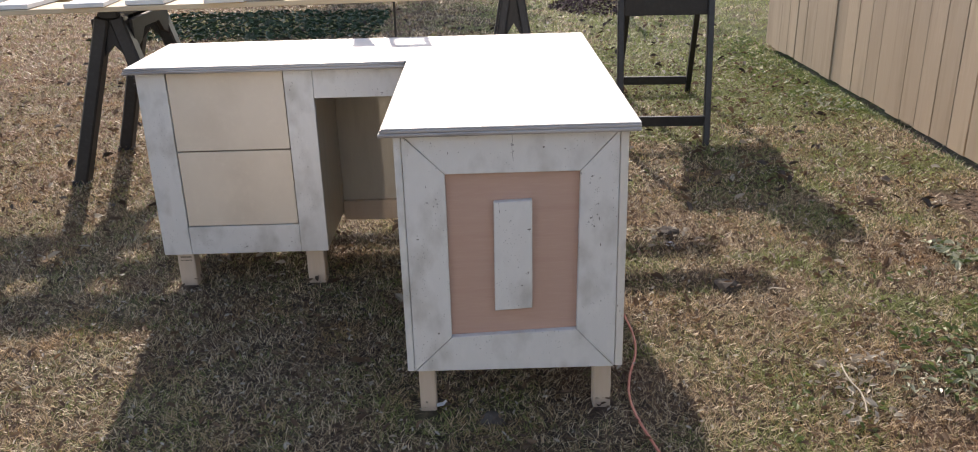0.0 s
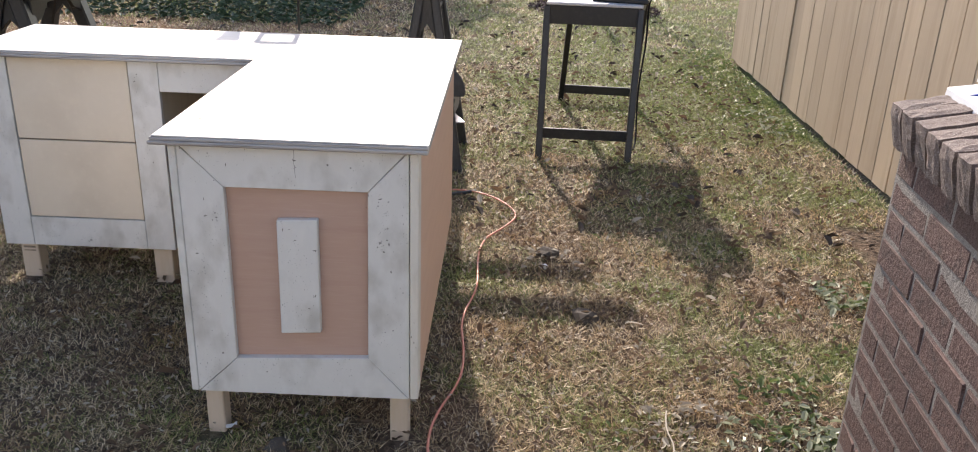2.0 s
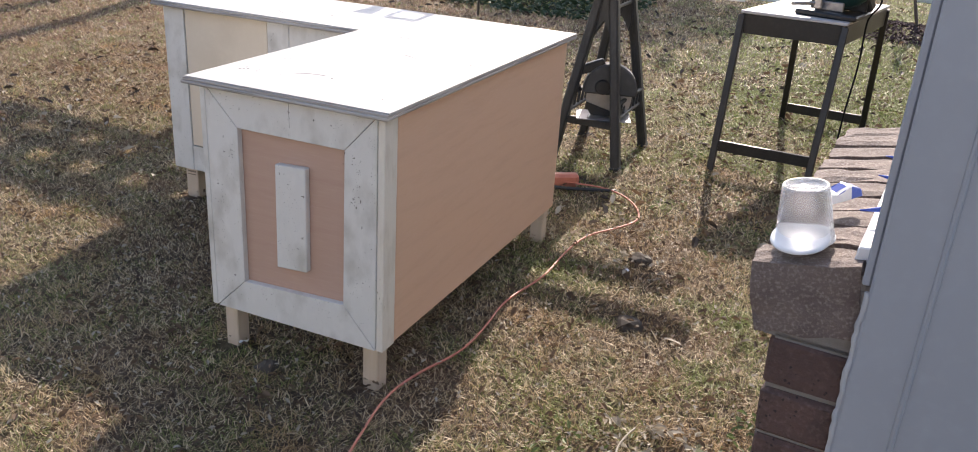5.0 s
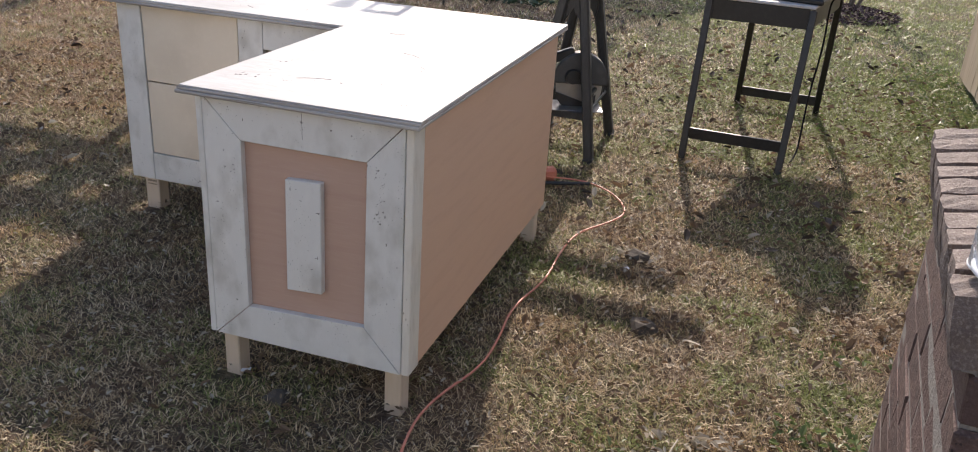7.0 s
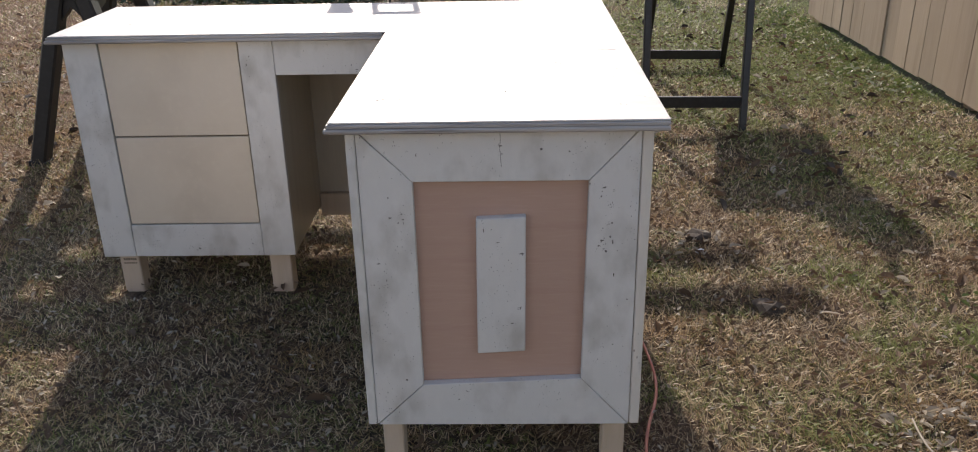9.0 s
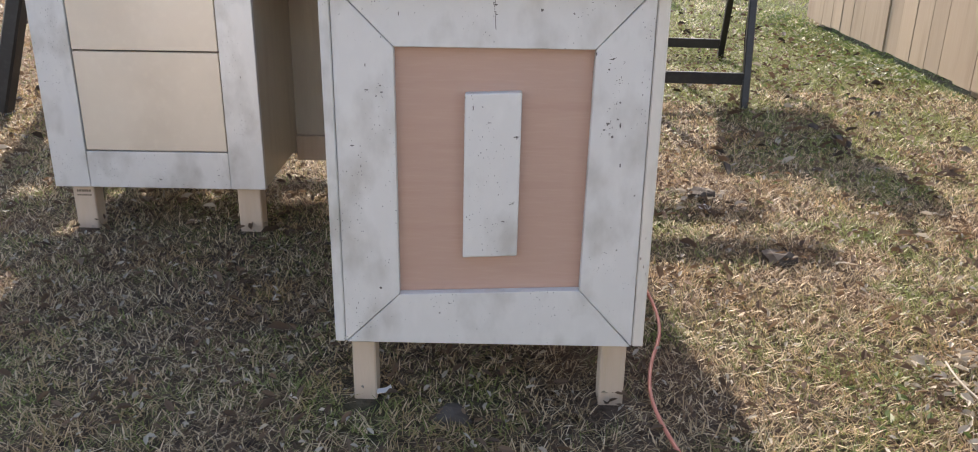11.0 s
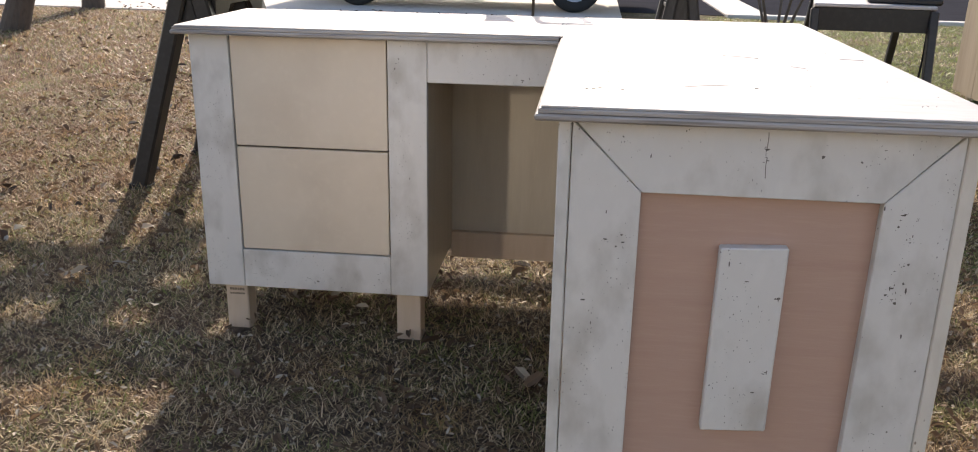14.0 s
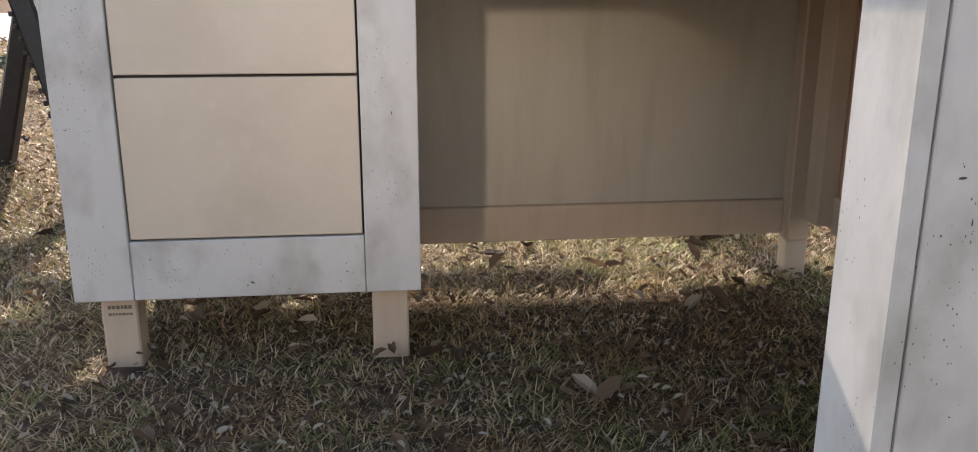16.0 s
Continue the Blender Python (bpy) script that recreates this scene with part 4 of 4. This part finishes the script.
def leafy_tree(at, height, crown_r, crown_z, seed, label):
    rnd = random.Random(seed)
    ob = thing("tree", label, "tree", at)
    bm = bmesh.new()
    rod((0, 0, -0.1), (0, 0, 0.8), 0.26, 0.19, 12, bm)
    rod((0, 0, 0.8), (0.1, 0, height * 0.7), 0.19, 0.1, 12, bm)
    part("trunk", bm, bark, ob)
    clumps = []
    for k in range(9):
        bm = bmesh.new()
        a = k * 2.4
        d = Vector((math.cos(a), math.sin(a), rnd.uniform(0.2, 0.9))).normalized()
        p = Vector((0.05, 0, crown_z + rnd.uniform(-0.6, 0.4) * crown_r))
        q = p + d * crown_r * rnd.uniform(0.6, 0.95)
        rod(p, q, 0.06, 0.02, 6, bm)
        part("limb", bm, bark, ob)
        clumps += [q, p.lerp(q, 0.6)]
    verts, faces = [], []
    for k in range(2400):
        c = rnd.choice(clumps)
        p = c + Vector((rnd.gauss(0, 1), rnd.gauss(0, 1), rnd.gauss(0, 0.8))) * crown_r * 0.24
        m = Matrix.Translation(p) @ Euler([rnd.uniform(0, 6.28) for _ in range(3)]).to_matrix().to_4x4()
        o, z = len(verts), rnd.uniform(0.06, 0.12)
        verts += [m @ Vector(v) for v in ((-z, 0, 0), (0, z * 0.5, 0.1 * z), (z, 0, 0), (0, -z * 0.5, 0.1 * z))]
        faces.append((o, o + 1, o + 2, o + 3))
    me = bpy.data.meshes.new("crown")
    me.from_pydata(verts, [], faces)
    me.materials.append(leaf_green)
    new("crown", me).parent = ob
    return ob


# Added tree beyond the road; its unseen crown throws dappled shade on the lawn.
leafy_tree((-2.6, 18.6, 0), 8.2, 1.6, 6.5, 31, "unseen evergreen tree across the road, added to shade the lawn")


# ---- parked car ----
car_paint = mat("white_car_paint", (0.7, 0.71, 0.72), 0.25, scale=2, amount=0.15, bump=0)
car_glass = mat("dark_car_glass", (0.015, 0.018, 0.02), 0.08, scale=3, bump=0)
rubber = mat("tyre_rubber", (0.02, 0.02, 0.02), 0.8, scale=20)
alloy = mat("alloy_wheel", (0.5, 0.5, 0.52), 0.3, metal=0.9, scale=10)
car = thing("car", "white parked car standing past the lawn", "car", (-0.38, 12.1, 0.013))
WB, WR = -2.72, 0.33


def arch(cx, n=12):
    return [(cx + 0.38 * math.cos(math.pi - math.pi * k / n), 0.3 + 0.38 * math.sin(math.pi * k / n)) for k in range(n + 1)]


low = [(-3.75, 0.32)] + [(x, z) for x, z in arch(WB)] + [(x, z) for x, z in arch(0.0)] + [(0.86, 0.3)]
high = [(0.92, 0.5), (0.88, 0.72), (0.62, 0.86), (-0.35, 0.98), (-3.3, 1.02), (-3.72, 0.94), (-3.82, 0.6)]
part("body", prism(low + high, "y", 0.0, 1.8), car_paint, car)
bm = bmesh.new()
foot, roof = ((-3.45, 1.015), (-0.45, 0.985)), ((-2.9, 1.46), (-1.3, 1.46))
ring = [bm.verts.new(p) for p in ((foot[0][0], 0.05, foot[0][1]), (foot[1][0], 0.05, foot[1][1]), (foot[1][0], 1.75, foot[1][1]), (foot[0][0], 1.75, foot[0][1]),
                                  (roof[0][0], 0.24, roof[0][1]), (roof[1][0], 0.24, roof[1][1]), (roof[1][0], 1.56, roof[1][1]), (roof[0][0], 1.56, roof[0][1]))]
for f in ((0, 1, 2, 3), (4, 5, 6, 7), (0, 1, 5, 4), (1, 2, 6, 5), (2, 3, 7, 6), (3, 0, 4, 7)):
    bm.faces.new([ring[k] for k in f])
bmesh.ops.bevel(bm, geom=bm.edges[:], offset=0.04, segments=2, affect="EDGES")
part("cabin", bm, car_paint, car)
for x0, x1, t0, t1 in ((-1.95, -0.72, -1.95, -1.4), (-3.1, -2.05, -2.8, -2.05)):
    bm = bmesh.new()
    quad = [bm.verts.new(p) for p in ((x0, 0.058, 1.04), (x1, 0.058, 1.04), (t1, 0.212, 1.4), (t0, 0.212, 1.4))]
    bmesh.ops.extrude_face_region(bm, geom=[bm.faces.new(quad)])
    for v in quad:
        v.co.y -= 0.016
    part("window", bm, car_glass, car, "dark side window")
bm = bmesh.new()
quad = [bm.verts.new(p) for p in ((-0.52, 0.2, 1.03), (-0.52, 1.6, 1.03), (-1.22, 1.45, 1.4), (-1.22, 0.35, 1.4))]
bmesh.ops.extrude_face_region(bm, geom=[bm.faces.new(quad)])
for v in quad:
    v.co += Vector((0.03, 0, 0.02))
part("windscreen", bm, car_glass, car, "dark windscreen")
part("rocker_trim", box(WB + 0.39, -0.39, -0.012, 0.06, 0.2, 0.31, 0.006), black_plastic, car, "black trim under the doors")
for x in (-0.75, -1.98):
    part("door_seam", box(x - 0.004, x + 0.004, -0.002, 0.01, 0.32, 0.99, 0), black_plastic, car)
for x in (-1.75, -2.75):
    part("door_handle", box(x, x + 0.18, -0.025, -0.003, 0.8, 0.83, 0.006), car_paint, car)
part("headlight", box(0.55, 0.86, -0.008, 0.2, 0.62, 0.74, 0.02), steel, car)
part("tail_light", box(-3.79, -3.55, -0.008, 0.2, 0.74, 0.9, 0.02), orange, car)
for x in (0.0, WB):
    for y, face in ((0.03, -1), (1.57, 1)):
        wheel = part("wheel", lathe([(0.2, 0.0), (0.21, 0.0), (0.21, 0.2), (0.2, 0.2)], 32), rubber, car)
        wheel.matrix_basis = pose(x, y + 0.2, WR, 90, 0, 0)
        part("tyre", lathe([(0.21, 0.0), (0.3, 0.0), (0.325, 0.02), (WR, 0.05), (WR, 0.15), (0.325, 0.18), (0.3, 0.2), (0.21, 0.2), (0.21, 0.0)], 40), rubber, wheel, "", True)
        bm = lathe([(0.17, 0.02), (0.208, 0.0), (0.208, 0.2), (0.17, 0.18), (0.17, 0.02)], 32)
        for k in range(5):
            a = k * 1.2566
            beam((0.02 * math.cos(a), 0.02 * math.sin(a), 0.16 if face < 0 else 0.04), (0.19 * math.cos(a), 0.19 * math.sin(a), 0.17 if face < 0 else 0.03), 0.02, 0.05, (0, 0, 1), 0.004, bm)
        part("rim", bm, alloy, wheel, "spoked alloy rim")

# ---- grass and litter ----
FEET = [(-0.141, 2.0), (0.307, 2.0), (-1.0, 2.815), (-0.56, 2.815)]     # the grass is trampled flat round the desk's legs


def scatter_blades(name, zones, seed, label):
    rng = np.random.default_rng(seed)
    V, N = [], 0
    for x0, x1, y0, y1, per_m2, length, width in zones:
        n = int((x1 - x0) * (y1 - y0) * per_m2)
        px, py = rng.uniform(x0, x1, n), rng.uniform(y0, y1, n)
        keep = np.ones(n, bool)
        for fx, fy in FEET:
            keep &= (np.abs(px - fx) > 0.034) | (np.abs(py - fy + 0.022) > 0.05)
        px, py, n = px[keep], py[keep], int(keep.sum())
        clump = np.sin(px * 23 + 3 * np.sin(py * 9)) * np.sin(py * 19 + 3 * np.sin(px * 11)) + 0.6 * np.sin(px * 61 + py * 37) * np.sin(py * 53 - px * 41)
        L = length * rng.uniform(0.5, 1.35, n) * (1 + 0.28 * clump)
        a = rng.uniform(0, 2 * np.pi, n)
        lean = rng.uniform(0.7, 1.5, n)
        w = width * rng.uniform(0.6, 1.3, n)
        dx, dy = np.cos(a), np.sin(a)
        sx, sy = -dy * w, dx * w
        up1, out1 = np.cos(lean * 0.95) * L * 0.55, np.sin(lean * 0.95) * L * 0.55
        up2, out2 = up1 + np.cos(lean * 1.05) * L * 0.45, out1 + np.sin(lean * 1.05) * L * 0.45
        z = rng.uniform(-0.002, 0.009, n)
        up1, up2 = up1 + z, np.maximum(up2 + z, 0.004)
        quad = np.stack([np.stack([px - sx, py - sy, z], 1), np.stack([px + sx, py + sy, z], 1),
                         np.stack([px + dx * out1 + sx * 0.8, py + dy * out1 + sy * 0.8, up1], 1),
                         np.stack([px + dx * out1 - sx * 0.8, py + dy * out1 - sy * 0.8, up1], 1),
                         np.stack([px + dx * out2, py + dy * out2, up2], 1)], 1)
        V.append(quad.reshape(-1, 3))
        N += n
    co = np.concatenate(V).astype(np.float32)
    base = np.arange(N, dtype=np.int32)[:, None] * 5
    loops = (base + np.array([0, 1, 2, 3, 3, 2, 4], dtype=np.int32)).ravel()
    me = bpy.data.meshes.new(name)
    me.vertices.add(len(co))
    me.vertices.foreach_set("co", co.ravel())
    me.loops.add(len(loops))
    me.loops.foreach_set("vertex_index", loops)
    me.polygons.add(2 * N)
    starts = (np.arange(N, dtype=np.int32)[:, None] * 7 + np.array([0, 4], dtype=np.int32)).ravel()
    me.polygons.foreach_set("loop_start", starts)
    me.update(calc_edges=True)
    me.materials.append(blade_mat)
    return tagged(new(name, me), label, "grass", kind="stuff")


scatter_blades("grass", [(-2.2, 1.9, 1.15, 3.6, 11000, 0.023, 0.0014), (-2.2, 1.9, 1.15, 3.6, 14000, 0.026, 0.0008), (-3.6, 2.25, 3.6, 6.2, 12000, 0.027, 0.0015), (-3.4, -2.2, 1.9, 3.6, 9000, 0.027, 0.0017), (-6.5, -3.4, 2.6, 6.2, 5000, 0.03, 0.0022),
                         (-6.5, 2.25, 6.2, 10.6, 2800, 0.036, 0.0028), (2.25, 5.0, 7.05, 12.2, 1800, 0.036, 0.0028), (1.2, 2.25, 10.6, 12.2, 1800, 0.036, 0.0028),
                         (-3.4, 2.2, -1.6, 1.15, 5000, 0.028, 0.002), (-6.5, -3.4, -1.6, 2.6, 3000, 0.03, 0.0025), (-3.4, -2.2, 1.15, 1.9, 6000, 0.028, 0.002), (2.3, 5.0, -1.6, 7.05, 2000, 0.034, 0.0028)], 3, "short dormant lawn grass, tan with green patches")


def leaves(name, count, zone, size, material, seed, label, lean=False):
    rnd = random.Random(seed)
    verts, faces = [], []
    for k in range(count):
        x, y = rnd.uniform(zone[0], zone[1]), rnd.uniform(zone[2], zone[3])
        if lean:
            x = rnd.triangular(zone[0], zone[1], zone[1])
        s, a = size * rnd.uniform(0.5, 1.5), rnd.uniform(0, 6.28)
        m = Matrix.Translation((x, y, 0.012 + 0.016 * rnd.random())) @ Euler((rnd.uniform(-0.6, 0.6), rnd.uniform(-0.6, 0.6), a)).to_matrix().to_4x4()
        c = rnd.uniform(0.15, 0.6) * s
        o = len(verts)
        for p in ((-s, 0, 0), (-0.3 * s, 0.4 * s, c), (0.5 * s, 0.36 * s, c * 0.8), (s, 0.05 * s, 0.2 * c), (0.4 * s, -0.4 * s, c), (-0.4 * s, -0.38 * s, c * 0.7), (0, 0, 0)):
            verts.append(m @ Vector(p))
        faces += [(o, o + 6, o + 1), (o + 1, o + 6, o + 2), (o + 2, o + 6, o + 3), (o + 3, o + 6, o + 4), (o + 4, o + 6, o + 5), (o + 5, o + 6, o)]
    me = bpy.data.meshes.new(name)
    me.from_pydata(verts, [], faces)
    me.materials.append(material)
    return tagged(new(name, me), label, "leaves", kind="stuff")


leaves("dry_leaves", 1450, (-6, 2.1, 2.2, 11.5), 0.024, leaf_mat, 21, "scattered curled brown leaves")
dark_leaf = mat("dark_leaves", (0.06, 0.042, 0.03), 0.7, dark=(0.025, 0.018, 0.014), light=(0.16, 0.11, 0.07), scale=3, fine=12, island=0.6)
leaves("dark_leaves", 420, (-3.0, 2.1, 3.3, 9.0), 0.026, dark_leaf, 25, "curled dark brown leaves on the lawn")
leaves("pale_leaves", 380, (-5, 2.1, 2.6, 10), 0.02, pale_leaf, 22, "scattered pale dry leaves and scraps")
leaves("leaf_fragments", 12000, (-3.2, 2.1, 1.4, 6.5), 0.011, leaf_mat, 23, "small brown leaf fragments in the grass")
leaves("pale_fragments", 10500, (-3.0, 2.1, 1.4, 7.5), 0.007, pale_leaf, 24, "small pale bits of dry grass and leaf")
weed_mat = mat("weed_leaves", (0.14, 0.19, 0.06), 0.5, dark=(0.06, 0.09, 0.03), light=(0.34, 0.37, 0.2), scale=6, fine=20, island=0.6, through=0.35)
for k, (x0, x1, y0, y1, n, size) in enumerate(((1.7, 2.22, 4.9, 7.4, 900, 0.014), (2.12, 2.22, 3.6, 5.2, 80, 0.01), (1.62, 1.85, 2.78, 3.02, 60, 0.014), (1.2, 1.42, 1.9, 2.35, 170, 0.013), (0.75, 1.05, 1.75, 2.1, 70, 0.01), (1.3, 1.9, 2.3, 2.8, 110, 0.011), (0.6, 1.7, 3.0, 4.4, 260, 0.009), (0.5, 2.1, 4.4, 7.0, 500, 0.011))):
    leaves("weeds", n, (x0, x1, y0, y1), size, weed_mat, 40 + k, "low broad-leaved green weeds in the lawn", k < 2)
dull_leaf = mat("dull_green_leaves", (0.42, 0.44, 0.32), 0.4, dark=(0.16, 0.19, 0.1), light=(0.68, 0.68, 0.58), scale=6, fine=20, island=0.6, through=0.3)
for k, (x0, x1, y0, y1, n, size) in enumerate(((1.6, 1.8, 2.75, 3.0, 60, 0.017), (1.3, 1.44, 1.98, 2.2, 70, 0.014), (1.1, 1.38, 1.98, 2.15, 80, 0.011), (1.95, 2.16, 4.95, 5.6, 60, 0.018))):
    leaves("wilted_weeds", n, (x0, x1, y0, y1), size, dull_leaf, 60 + k, "wilted pale green broad leaves at the foot of a wall")


for k, (x0, x1, y0, y1, n, size) in enumerate(((0.9, 1.04, 1.84, 2.16, 70, 0.012), (1.0, 1.14, 2.1, 2.2, 26, 0.014), (0.62, 0.82, 2.98, 3.2, 40, 0.012), (1.42, 1.62, 3.25, 3.5, 26, 0.02), (1.25, 1.5, 3.6, 4.1, 18, 0.02))):
    leaves("dry_litter", n, (x0, x1, y0, y1), size, pale_leaf if k < 3 else leaf_mat, 80 + k, "small heap of dry leaf litter on the lawn")
leaves("ground_cover", 2200, (-3.4, -0.9, 7.8, 9.5), 0.03, leaf_green, 90, "low dark green ground cover past the planks")


# ---- small things lying on the grass ----
def clod(at, r, seed, material, name, label):
    rnd = random.Random(seed)
    bm = bmesh.new()
    bmesh.ops.create_icosphere(bm, subdivisions=2, radius=r)
    for v in bm.verts:
        v.co *= rnd.uniform(0.75, 1.2)
        v.co.z *= 0.55
    ob = part(name, bm, material)
    ob.location = at
    return tagged(ob, label, name)


stone_mat = mat("dark_earth", (0.08, 0.066, 0.054), 0.95, dark=(0.03, 0.025, 0.021), scale=20, fine=80, bump=0.6)
clod((0.71, 3.15, 0.015), 0.04, 3, stone_mat, "dirt_clod", "dark clod of earth on the grass")
clod((0.81, 2.67, 0.008), 0.045, 5, stone_mat, "dirt_clod", "dark clod of earth on the grass")
clod((0.02, 1.92, 0.003), 0.035, 6, stone_mat, "dirt_clod", "dark clod of earth on the grass")
paper = part("paper_scrap", prism([(-0.013, 0.0), (0.006, 0.001), (0.014, 0.007), (0.013, 0.009), (0.004, 0.003), (-0.013, 0.002)], "y", -0.006, 0.006), white_plastic)
paper.matrix_world = pose(-0.108, 1.985, 0.014, 8, 0, 15)
tagged(paper, "small curled white paper scrap beside the leg", "paper scrap")
scrap = part("plastic_scrap", prism([(-0.022, 0.0), (0.018, 0.002), (0.024, 0.01), (0.002, 0.005), (-0.018, 0.008)], "y", -0.012, 0.012, 0.001), white_plastic)
scrap.matrix_world = pose(0.69, 3.02, 0.02, 10, 0, 40)
scrap.scale = (0.6, 0.6, 0.6)
tagged(scrap, "small white plastic scrap on the grass", "scrap")
twig_mat = mat("dry_twig", (0.36, 0.32, 0.26), 0.8, dark=(0.2, 0.17, 0.13), scale=30)
tube_twig = tube("twig", [(0.985, 2.13, 0.025), (0.965, 2.04, 0.033), (0.985, 1.96, 0.028), (0.955, 1.88, 0.03)], 0.0024, twig_mat)
tagged(tube_twig, "bent pale dry twig lying on the grass", "twig")
hose = tube("hose", [(-0.2, 3.78, 0.02), (-0.03, 3.73, 0.025), (0.1, 3.67, 0.02), (0.2, 3.66, 0.025), (0.3, 3.72, 0.02), (0.42, 3.78, 0.02)], 0.008, black_plastic)
tagged(hose, "black cable lying behind the desk", "cable")

# ---- bricks of the house wall ----
def brick_mesh(name, sx, sy, sz, seed, material):
    rnd = random.Random(seed)
    worn = material == brick_sill
    bm = box(0, sx, 0, sy, 0, sz, 0 if worn else 0.004)
    if worn:
        bmesh.ops.subdivide_edges(bm, edges=bm.edges[:], cuts=3, use_grid_fill=True)
        for v in bm.verts:
            edge = sum(a < 0.001 or a > b - 0.001 for a, b in zip(v.co, (sx, sy, sz)))
            if edge > 1:
                v.co = v.co.lerp(Vector((sx / 2, sy / 2, sz / 2)), rnd.uniform(0.01, 0.05))
    j = 0.0022 if worn else 0.0016
    for v in bm.verts:
        v.co += Vector([rnd.uniform(-j, j) for _ in range(3)])
    ob = part(name, bm, material, house)
    me = ob.data
    bpy.data.objects.remove(ob)
    return me


full = [brick_mesh("brick", 0.106, 0.196, 0.06, s, brick_red) for s in range(3)]
half = [brick_mesh("brick", 0.106, 0.094, 0.06, s + 9, brick_red) for s in range(2)]
sillb = [brick_mesh("sill_brick", 0.125, 0.0605, 0.092, s + 20, brick_sill) for s in range(4)]
rnd = random.Random(2)
z, row = 0.782, 0
while z > -0.07:
    y = 0.0
    first = True
    while y < 0.7:
        use_half = (first and row % 2) or y + 0.196 > 0.725
        ob = new("brick", rnd.choice(half if use_half else full))
        ob.parent = house
        ob.matrix_basis = pose(0.024 + rnd.uniform(-0.002, 0.002), y, z)
        y += (0.094 if use_half else 0.196) + 0.0072
        first = False
    z -= 0.067
    row += 1
for k in range(10):
    ob = new("sill_brick", sillb[k % 4])
    ob.parent = house
    ob.matrix_basis = pose(rnd.uniform(-0.002, 0.002), k * 0.0718 + 0.002, 0.845 + rnd.uniform(-0.002, 0.002), 0, -11, 0)
part("sill_bed", prism([(0.012, 0.845), (0.15, 0.845), (0.15, 0.955), (0.012, 0.93)], "y", 0.006, 0.714), mortar, house)
